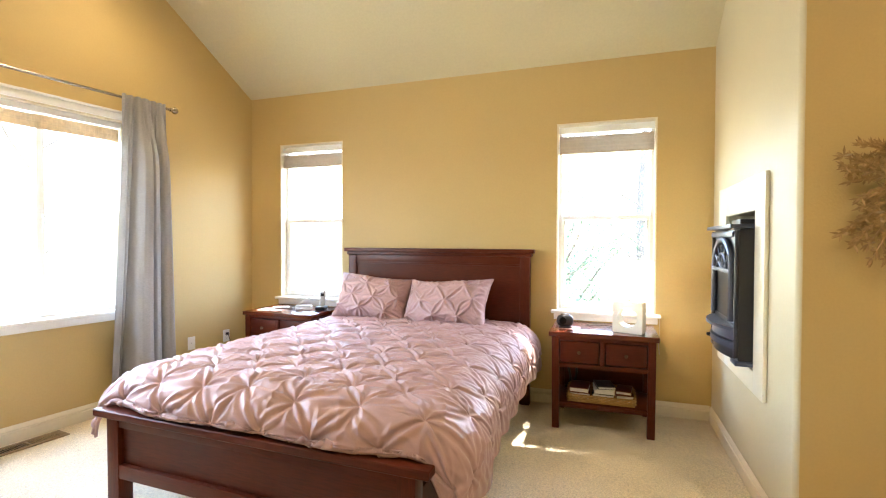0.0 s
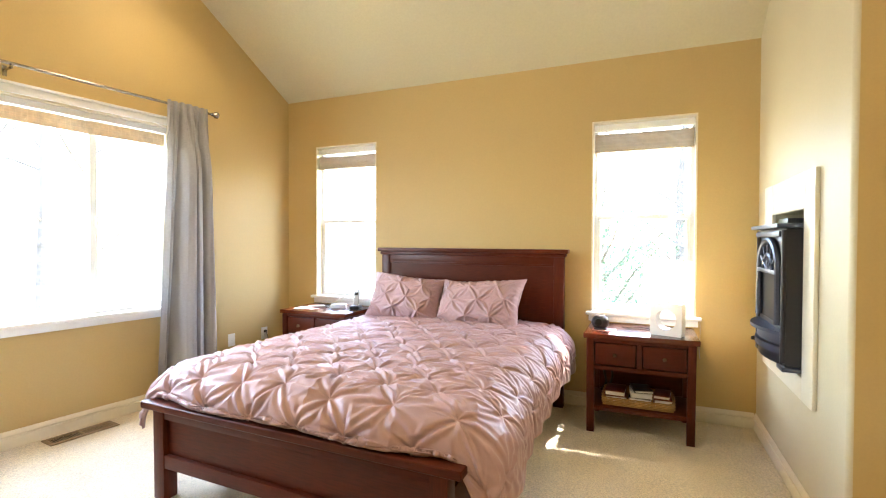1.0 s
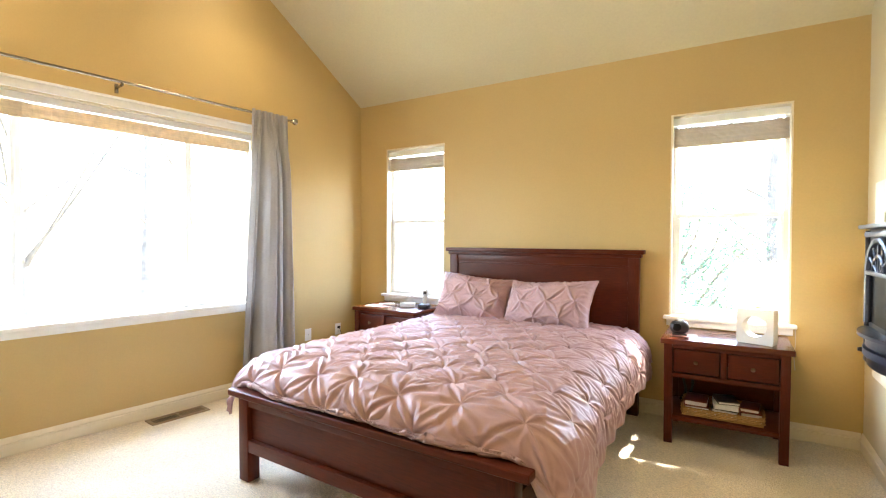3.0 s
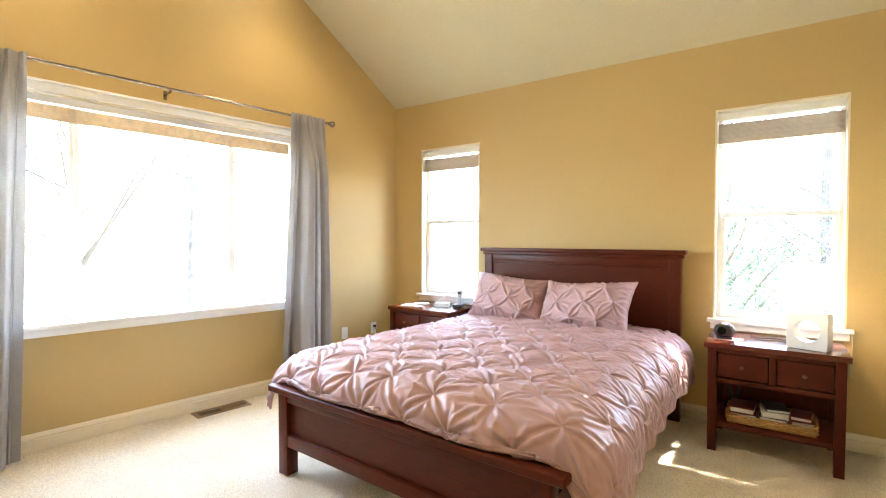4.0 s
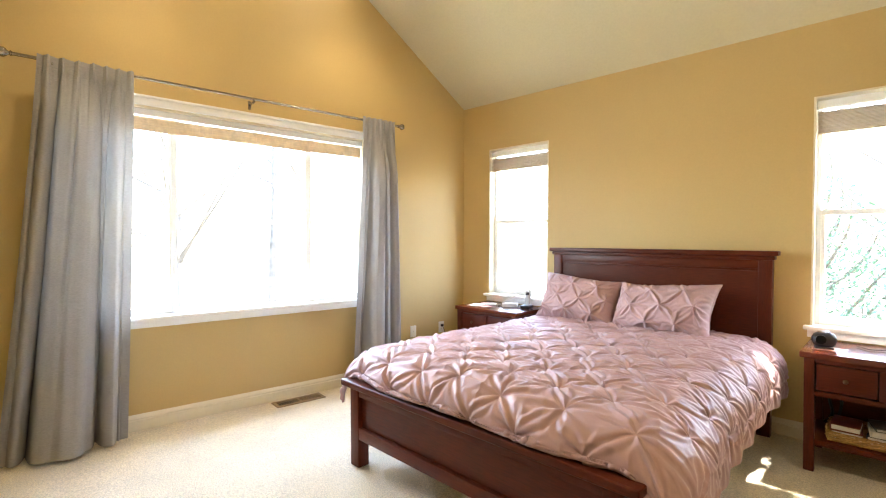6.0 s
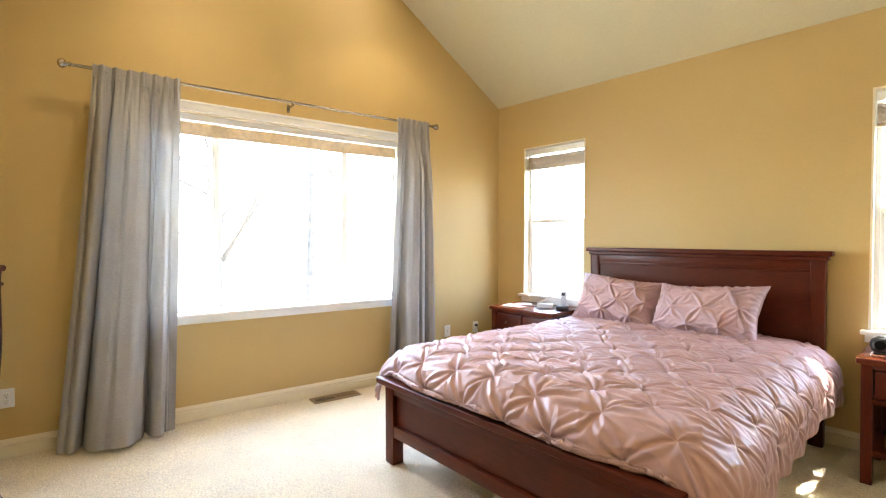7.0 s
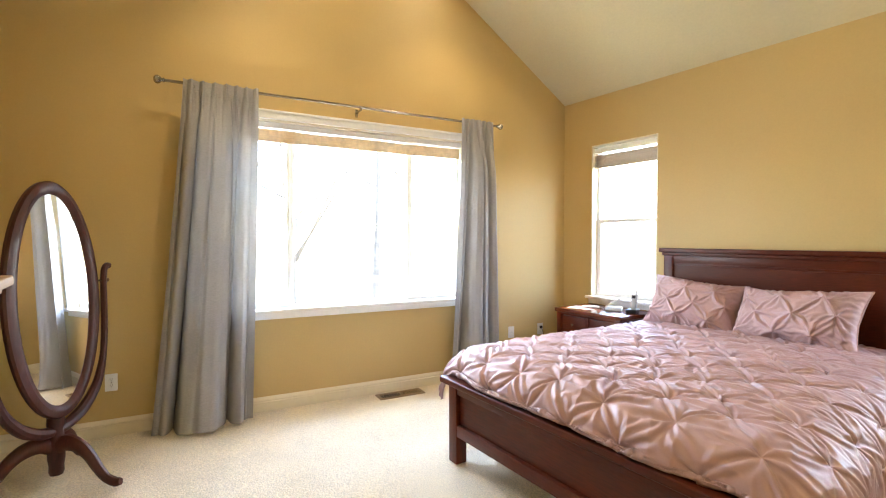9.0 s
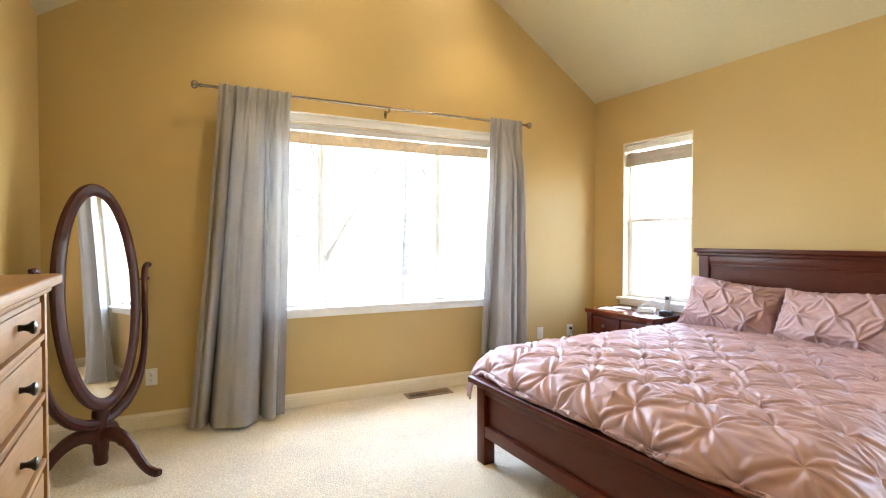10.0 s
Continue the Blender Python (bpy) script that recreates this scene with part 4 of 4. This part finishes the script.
part("control_knob", lathe([(0.012, 0), (0.014, 0.012), (0.010, 0.03), (0.001, 0.032)], 12, pose(0.27, 0.10, 0.04, -90, 0, 0)), M_IRON, st)

# ---- cheval mirror ----
MIR_M = pose(-3.30, -0.28, 0, 0, 0, -40.7)
mir = thing("cheval_mirror", MIR_M, "oval cheval mirror in a dark mahogany stand", "mirror")
MC, MX, MZ = 1.0, 0.277, 0.640
bm = bmesh.new()
rows = []
for i in range(72):
    a = 2 * math.pi * i / 72
    ca, sa = math.cos(a), math.sin(a)
    row = []
    for r, y in ((0, -0.014), (0.002, 0.006), (-0.006, 0.018), (-0.036, 0.026), (-0.060, 0.018), (-0.070, 0.006), (-0.070, -0.014)):
        row.append(((MX + r) * ca, y, MC + (MZ + r) * sa))
    rows.append(row)
sheet(rows + rows[:1], bm, closed=True)
bmesh.ops.remove_doubles(bm, verts=bm.verts, dist=1e-5)
frm = part("oval_frame", bm, M_MAHOG, mir)


def oval(rx, rz, y0, y1):
    bm = bmesh.new()
    ra = [bm.verts.new((rx * math.cos(2 * math.pi * i / 72), y0, MC + rz * math.sin(2 * math.pi * i / 72))) for i in range(72)]
    rb = [bm.verts.new((v.co.x, y1, v.co.z)) for v in ra]
    bm.faces.new(ra)
    bm.faces.new(rb[::-1])
    for i in range(72):
        bm.faces.new((ra[i], rb[i], rb[(i + 1) % 72], ra[(i + 1) % 72]))
    return bm


part("mirror_glass", oval(MX - 0.066, MZ - 0.066, 0.002, 0.006), M_MIRROR, frm, "silvered mirror glass", smooth=False)
frm.matrix_basis = pose(0, 0, 1.08) @ pose(0, 0, 0, 2.5) @ pose(0, 0, -1.08)
part("backboard", oval(MX - 0.03, MZ - 0.03, -0.018, -0.0125), M_MAHOG, frm, smooth=False)
yoke = [(-0.405, 1.165), (-0.385, 1.168), (-0.366, 1.14), (-0.36, 1.06), (-0.362, 0.92), (-0.362, 0.76), (-0.345, 0.60), (-0.295, 0.46), (-0.20, 0.355), (-0.09, 0.30), (0, 0.29)]
yoke = [(x * 0.92, -0.004, z) for x, z in yoke]
yoke += [(-x, y, z) for x, y, z in yoke[-2::-1]]
line = curve(yoke, 5)
rad = [0.018 + 0.014 * max(0, 1 - abs(abs(q.z) - 0.33) / 0.3) for q in line]
part("yoke", tube(line, rad, 10), M_MAHOG, mir)
for sx in (-1, 1):
    part("pivot", tube([(sx * 0.27, -0.002, 1.08), (sx * 0.365, -0.002, 1.08)], 0.006, 8), M_STEEL, mir)
    part("pivot_knob", lathe([(0.006, 0), (0.012, 0.004), (0.012, 0.014), (0.005, 0.02), (0.001, 0.021)], 12, Matrix.Translation((sx * 0.346, -0.002, 1.08)) @ pose(0, 0, 0, 0, 90 * sx, 0)), M_BRONZE, mir)
part("column", lathe([(0.004, 0.045), (0.030, 0.05), (0.036, 0.07), (0.034, 0.10), (0.040, 0.14), (0.042, 0.22), (0.036, 0.25), (0.034, 0.30), (0.043, 0.325), (0.040, 0.36), (0.022, 0.38), (0.001, 0.384)], 20), M_MAHOG, mir)
for ang in (89, -36, 205):
    a = radians(ang)
    d = Vector((math.cos(a), math.sin(a), 0))
    prof = [(0.015, 0.205, 0.044), (0.07, 0.228, 0.044), (0.14, 0.212, 0.039), (0.20, 0.165, 0.033), (0.25, 0.10, 0.029), (0.30, 0.050, 0.026), (0.35, 0.032, 0.026), (0.385, 0.036, 0.019)]
    pts = curve([d * r + Vector((0, 0, z)) for r, z, w in prof], 5)
    ws = np.interp(np.linspace(0, 7, len(pts)), range(8), [w for r, z, w in prof])
    part("leg", tube(pts, list(ws), 10, flat=0.8), M_MAHOG, mir)

# ---- chest of drawers ----
CH_M = pose(-1.12, -0.435, 0.014)
ch = thing("chest_of_drawers", CH_M, "honey pine chest of drawers with black knobs", "chest of drawers")
part("top", box((-0.53, -0.19, 1.195), (0.53, 0.215, 1.222), 0.008, seg=3), M_PINE, ch)
part("top_moulding", box((-0.508, -0.183, 1.176), (0.508, 0.195, 1.195), 0.006), M_PINE, ch)
for sx in (-1, 1):
    part("side", box((sx * 0.472, -0.18, 0.0), (sx * 0.50, 0.185, 1.176), 0.003), M_PINE, ch)
part("back", box((-0.471, -0.18, 0.08), (0.471, -0.168, 1.175)), M_PINE, ch)
levels = [(1.072, 1.166), (0.918, 1.052), (0.745, 0.898), (0.55, 0.725), (0.33, 0.53), (0.11, 0.31)]
for k, (a, b) in enumerate(levels):
    part("rail", box((-0.4715, 0.15, a - 0.018), (0.4715, 0.184, a - 0.002), 0.002), M_PINE, ch)
    d = part("drawer", box((-0.469, -0.15, a), (0.469, 0.176, b), 0.003), M_PINE, ch)
    part("panel_edge", box((-0.455, 0.175, a + 0.012), (0.455, 0.181, b - 0.012), 0.004), M_PINE, d)
    for sx in (-1, 1):
        part("knob", lathe([(0.008, 0), (0.006, 0.010), (0.009, 0.018), (0.0145, 0.024), (0.0145, 0.029), (0.009, 0.032), (0.001, 0.033)], 16, pose(sx * 0.215, 0.18, (a + b) / 2 + 0.005, -90, 0, 0)), M_BLACKP, d, "black turned knob")
for fx in (-0.45, 0.45):
    for fy in (-0.15, 0.14):
        part("foot", lathe([(0.022, -0.014), (0.028, -0.006), (0.028, 0.004)], 14, Matrix.Translation((fx, fy, 0))), M_PINE, ch)
part("plinth", box((-0.4715, 0.14, 0.0), (0.4715, 0.183, 0.088), 0.004), M_PINE, ch)

# ---- table lamp ----
LM = pose(0.142, 3.56, 0.692, 0, 0, -18)
lamp = thing("table_lamp", LM, "square white ceramic lamp with a round hole, on the nightstand", "lamp")


def holed(w, h, d, r, n=48):
    bm = bmesh.new()
    loops = []
    for y in (-d / 2, d / 2):
        outer, inner = [], []
        for i in range(n):
            a = 2 * math.pi * (i + 0.5) / n
            c, s = math.cos(a), math.sin(a)
            k = 1 / max(abs(c) / (w / 2), abs(s) / (h / 2))
            outer.append(bm.verts.new((c * k, y, h / 2 + s * k)))
            inner.append(bm.verts.new((c * r, y, h / 2 + s * r)))
        loops.append((outer, inner))
    (fo, fi), (bo, bi) = loops
    for i in range(n):
        j = (i + 1) % n
        bm.faces.new((fo[i], fo[j], fi[j], fi[i]))
        bm.faces.new((bo[j], bo[i], bi[i], bi[j]))
        bm.faces.new((fo[j], fo[i], bo[i], bo[j]))
        bm.faces.new((fi[i], fi[j], bi[j], bi[i]))
    return bm


part("base", holed(0.20, 0.218, 0.095, 0.066), M_CERAMIC, lamp, "glazed white block with a round hole")
part("neck", lathe([(0.02, 0.218), (0.02, 0.226), (0.008, 0.23), (0.008, 0.27)], 16), M_STEEL, lamp)
sh = part("shade", lathe([(0.155, 0.248), (0.155, 0.50), (0.153, 0.50), (0.153, 0.248), (0.155, 0.248)], 48, caps=False), M_SHADE, lamp, "cream drum shade glowing softly")
part("bulb", lathe([(0.012, 0.27), (0.014, 0.29), (0.03, 0.33), (0.026, 0.36), (0.001, 0.375)], 16), M_LAMPBULB, lamp)
sn = M_SHADE.node_tree
tr2, mx2 = sn.nodes.new("ShaderNodeBsdfTranslucent"), sn.nodes.new("ShaderNodeMixShader")
tr2.inputs[0].default_value = (0.92, 0.90, 0.82, 1)
mx2.inputs[0].default_value = 0.75
sn.links.new(sn.nodes["Principled BSDF"].outputs[0], mx2.inputs[1])
sn.links.new(tr2.outputs[0], mx2.inputs[2])
sn.links.new(mx2.outputs[0], sn.nodes["Material Output"].inputs[0])

# ---- things on and in the nightstand under the tall window ----
ck = thing("alarm_clock", pose(-0.298, 3.60, 0.692, 0, 0, 12), "small black rounded alarm clock on a paper", "clock")
bm = bmesh.new()
rows = []
for i in range(15):
    f = -1 + 2 * i / 14
    k = math.sqrt(max(0.0, 1 - abs(f) ** 3.2)) * 0.75 + 0.25
    rows.append([(0.06 * f, 0.04 * k * math.cos(a), 0.052 + 0.045 * k * math.sin(a)) for a in np.linspace(0, 2 * math.pi, 20, endpoint=False)])
sheet(rows, bm, closed=True)
for ring in (0, 14):
    bm.verts.ensure_lookup_table()
    bm.faces.new([bm.verts[ring * 20 + i] for i in range(20)])
part("case", bm, M_BLACKP, ck)
part("dial", lathe([(0.026, 0), (0.026, 0.006), (0.022, 0.008)], 24, pose(-0.02, -0.036, 0.056, 90, 0, 0)), M_GLASSB, ck)
part("snooze_bar", box((-0.03, -0.012, 0.094), (0.03, 0.012, 0.101), 0.003), M_STEEL, ck)
part("foot", box((-0.045, -0.03, 0.0), (0.045, 0.03, 0.009), 0.003), M_BLACKP, ck)
tagged(part("paper", box((-0.40 + 0.05, 3.54, 0.6905), (-0.19, 3.66, 0.6918), m=pose(0, 0, 0)), M_PINKP), "pink paper under the alarm clock", "paper")
tagged(part("cable", tube(curve([(-0.16, 3.80, 0.695), (-0.10, 3.72, 0.696), (-0.02, 3.76, 0.696), (0.06, 3.70, 0.696)], 6), 0.003, 6), M_BLACKP), "thin black cable lying on the nightstand", "cable")
tagged(part("lamp_cord", tube(curve([(0.37, 3.925, 0.74), (0.372, 3.92, 0.65), (0.366, 3.925, 0.56), (0.372, 3.92, 0.47)], 6), 0.003, 6), M_CORD), "pale cord hanging beside the nightstand", "cord")

bk = thing("basket", NS1 @ pose(-0.01, -0.03, 0.186), "low woven wicker basket on the nightstand shelf", "basket")
part("bottom", box((-0.225, -0.16, 0.0), (0.225, 0.16, 0.008), 0.003), M_WICKER, bk)
for k in range(5):
    pts = []
    for i in range(97):
        a = 2 * math.pi * i / 96
        c, s = math.cos(a), math.sin(a)
        rr = 1 / (abs(c / 0.232) ** 8 + abs(s / 0.165) ** 8) ** 0.125
        rr += 0.004 * math.sin(i * math.pi / 2 + math.pi * k)
        pts.append((rr * c, rr * s, 0.01 + 0.0105 * k))
    part("weave", tube(pts, 0.0058, 5, caps=False), M_WICKER, bk)


def book(x, y, z, w, d, t, cover, rz, label):
    b = thing("book", NS1 @ pose(x, y, z, 0, 0, rz), label, "book", group="books in the basket")
    part("pages", box((-w / 2 + 0.004, -d / 2 + 0.004, 0.003), (w / 2 - 0.002, d / 2 - 0.004, t - 0.003)), M_PAPER, b)
    part("cover", box((-w / 2, -d / 2, 0), (w / 2, d / 2, 0.003), 0.001), cover, b)
    part("cover", box((-w / 2, -d / 2, t - 0.003), (w / 2, d / 2, t), 0.001), cover, b)
    part("spine", box((-w / 2 - 0.003, -d / 2, 0), (-w / 2, d / 2, t), 0.001), cover, b)


book(-0.155, -0.05, 0.196, 0.14, 0.21, 0.045, M_BOOKR, 3, "dark red hardback book lying in the basket")
book(-0.155, -0.05, 0.242, 0.13, 0.20, 0.032, M_BOOKR, -2, "dark red hardback book lying in the basket")
book(0.01, -0.055, 0.196, 0.14, 0.21, 0.05, M_BOOKB, -3, "grey hardback book lying in the basket")
book(0.01, -0.06, 0.247, 0.135, 0.19, 0.03, M_PAPER, 5, "white paperback lying on the other books")
book(0.015, -0.05, 0.278, 0.12, 0.18, 0.018, M_BOOKB, 12, "thin grey book on top of the stack")
book(0.15, -0.055, 0.196, 0.11, 0.20, 0.055, M_BOOKR, 2, "dark red hardback book lying in the basket")
book(0.15, -0.05, 0.252, 0.10, 0.18, 0.022, M_BOOKR, -6, "dark red hardback book lying in the basket")

cord = curve([(-0.27, 0.13, 0.191), (-0.235, 0.12, 0.26), (-0.25, 0.10, 0.37), (-0.21, 0.09, 0.40), (-0.19, 0.10, 0.33), (-0.215, 0.12, 0.22), (-0.25, 0.15, 0.191)], 6)
tagged(part("power_cord", tube([NS1 @ q for q in cord], 0.009, 6), M_BLACKP), "black power cord looped on the nightstand shelf", "cord")

# ---- things on the nightstand in the corner ----
ph = thing("cordless_phone", pose(-2.47, 3.72, 0.692, 0, 0, 15), "silver cordless phone standing in a black cradle", "phone")
part("cradle", box((-0.045, -0.055, 0), (0.045, 0.055, 0.035), 0.012, seg=3), M_BLACKP, ph)
part("handset", box((-0.024, -0.014, 0.02), (0.024, 0.014, 0.165), 0.010, m=pose(0, 0.01, 0, -12, 0, 0), seg=3), M_SILVER, ph)
part("earpiece", box((-0.015, -0.0165, 0.125), (0.015, -0.013, 0.15), 0.001, m=pose(0, 0.01, 0, -12, 0, 0)), M_BLACKP, ph)
part("aerial", tube([(0.014, 0.045, 0.16), (0.014, 0.06, 0.205)], 0.006, 8), M_BLACKP, ph)
tp_ = thing("tissue_packet", pose(-2.66, 3.72, 0.692, 0, 0, 25), "white paper packet with its flap standing open", "packet")
part("packet", box((-0.07, -0.045, 0), (0.07, 0.045, 0.035), 0.008), M_PAPER, tp_)
part("flap", box((-0.075, -0.03, 0), (0.08, 0.03, 0.014), 0.004, m=pose(0.0, 0.0, 0.068, 0, -32, 0)), M_PAPER, tp_)
for x, y, rz, w, d, mm, lab in ((-2.98, 3.60, 12, 0.12, 0.17, M_PAPER, "white letter paper lying on the corner nightstand"), (-2.86, 3.58, -20, 0.14, 0.10, M_PINKP, "pink card lying on the corner nightstand"),
                                (-2.93, 3.74, 40, 0.15, 0.11, M_PAPER, "white envelope lying on the corner nightstand")):
    tagged(part("paper", box((-w / 2, -d / 2, 0), (w / 2, d / 2, 0.002), m=pose(x, y, 0.6915 + (0.003 if rz == 40 else 0), 0, 0, rz)), mm), lab, "paper", group="papers on the corner nightstand")
ky = thing("key_ring", pose(-2.79, 3.70, 0.693), "small bunch of keys on a ring", "keys")
part("ring", tube([(0.018 * math.cos(a), 0.018 * math.sin(a), 0.004) for a in np.linspace(0, 2 * math.pi, 20)], 0.0016, 6), M_STEEL, ky)
for a in (20, 65, 110):
    part("key", box((0.016, -0.007, 0.001), (0.065, 0.007, 0.0035), 0.001, m=pose(0, 0, 0, 0, 0, a)), M_STEEL, ky)

# ---- wall plates, floor register ----
def wall_plate(s, z, sockets, label):
    t = thing("wall_outlet", WALL_M @ pose(s, 0, z), label, "outlet", group="wall plates on the window wall")
    part("plate", box((-0.036, 0, -0.058), (0.036, 0.006, 0.058), 0.003), M_PLATE, t)
    for dz in ((-0.02, 0.02) if sockets else ()):
        f = part("socket", lathe([(0.0165, 0), (0.0165, 0.003), (0.015, 0.004)], 20, pose(0, 0.005, dz, -90, 0, 0)), M_PLATE, t)
        for dx in (-0.006, 0.006):
            part("slot", box((dx - 0.0012, 0.0085, dz), (dx + 0.0012, 0.0098, dz + 0.008)), M_DARK, f)
        part("ground_hole", lathe([(0.0025, 0), (0.0025, 0.0012)], 8, pose(0, 0.0086, dz - 0.007, -90, 0, 0)), M_DARK, f)
    part("screw", lathe([(0.003, 0), (0.003, 0.0015)], 8, pose(0, 0.0055, 0, -90, 0, 0)), M_STEEL, t)
    return t


wall_plate(0.691, 0.402, False, "blank white wall plate near the bed")
w2 = wall_plate(0.321, 0.406, True, "white wall outlet with a plug, near the corner")
part("plug", box((-0.012, 0.006, 0.008), (0.012, 0.03, 0.032), 0.004), M_BLACKP, w2)
part("plug_cord", tube(curve([(0, 0.028, 0.012), (0, 0.05, -0.03), (-0.03, 0.04, -0.12), (-0.06, 0.03, -0.30), (-0.10, 0.05, -0.395)], 6), 0.003, 6), M_BLACKP, w2)
wall_plate(4.011, 0.362, True, "white duplex wall outlet beside the mirror")

vt = thing("floor_register", pose(-3.545, 2.0, 0.0, 0, 0, 90 - 6.33), "brown metal louvred floor register in the carpet", "floor vent")
part("well", box((-0.18, -0.045, -0.02), (0.18, 0.045, -0.0005)), M_DARK, vt)
for lo, hi in (((-0.205, -0.07, 0), (0.205, -0.045, 0.008)), ((-0.205, 0.045, 0), (0.205, 0.07, 0.008)), ((-0.205, -0.045, 0), (-0.178, 0.045, 0.008)),
               ((0.178, -0.045, 0), (0.205, 0.045, 0.008)), ((-0.008, -0.045, 0), (0.008, 0.045, 0.0078))):
    part("rim", box(lo, hi, 0.002), M_VENT, vt)
for k in range(26):
    x = -0.17 + 0.34 * k / 25
    if abs(x) > 0.012:
        part("louvre", box((-0.0035, -0.045, 0), (0.0035, 0.045, 0.002), m=pose(x, 0, 0.004, 0, -50 if x > 0 else 50, 0)), M_VENT, vt)

# ---- dried branch on the return wall ----
rng = random.Random(6)
db = thing("dried_branch", pose(1.13, CHASE_Y - 0.03, 1.54), "brown dried leafy branch hanging on the wall", "dried plant")
bm = bmesh.new()
verts, faces = [], []
for i in range(26):
    a = radians(rng.uniform(110, 250)) if i < 19 else radians(rng.uniform(0, 360))
    ln_ = rng.uniform(0.16, 0.33)
    d = Vector((math.cos(a), rng.uniform(-0.10, 0.02), math.sin(a)))
    pts = curve([(0, 0, 0), d * ln_ * 0.5 + Vector((0, -0.01, 0.02)), d * ln_ + Vector((0, 0, rng.uniform(-0.04, 0.02)))], 6)
    tube(pts, [0.004 * (1 - k / len(pts)) + 0.001 for k in range(len(pts))], 5, bm)
    for q in pts[3:]:
        for k in range(7):
            dd = (d + Vector((rng.gauss(0, 0.7), rng.gauss(0, 0.25), rng.gauss(0, 0.7)))).normalized()
            l2 = rng.uniform(0.02, 0.045)
            sd = dd.cross(Vector((0, 1, 0))).normalized() * 0.005
            n0 = len(verts)
            e = q + dd * l2
            verts += [q, q + dd * l2 * 0.5 + sd, e, q + dd * l2 * 0.5 - sd]
            faces.append((n0, n0 + 1, n0 + 2, n0 + 3))
part("stems", bm, M_DRIED, db)
me = bpy.data.meshes.new("leaves")
me.from_pydata([(v.x, min(v.y, 0.02), v.z) for v in verts], [], faces)
me.materials.append(M_DRIED)
ob = new("leaves", me)
ob.parent = db
tagged(ob, kind="stuff")

# ---- recessed lights in the vault, the last two added as fill ----
for x, y in ((-3.12, 0.80), (-3.02, 2.42), (-0.6, 0.85), (1.5, 0.95)):
    z = ceil_z(y)
    tilt = math.degrees(math.atan(PITCH)) * (1 if y > RIDGE_Y else -1)
    t = thing("recessed_light", pose(x, y, z, -tilt, 0, 0), "white recessed ceiling light, switched on, two of the four added as fill", "ceiling light", group="recessed ceiling lights")
    part("trim_ring", lathe([(0.095, 0.0), (0.095, -0.006), (0.075, -0.008), (0.07, 0.0)], 28, caps=False), M_WHITE, t)
    part("lens", lathe([(0.07, -0.001), (0.07, -0.003)], 24), M_BULB, t)
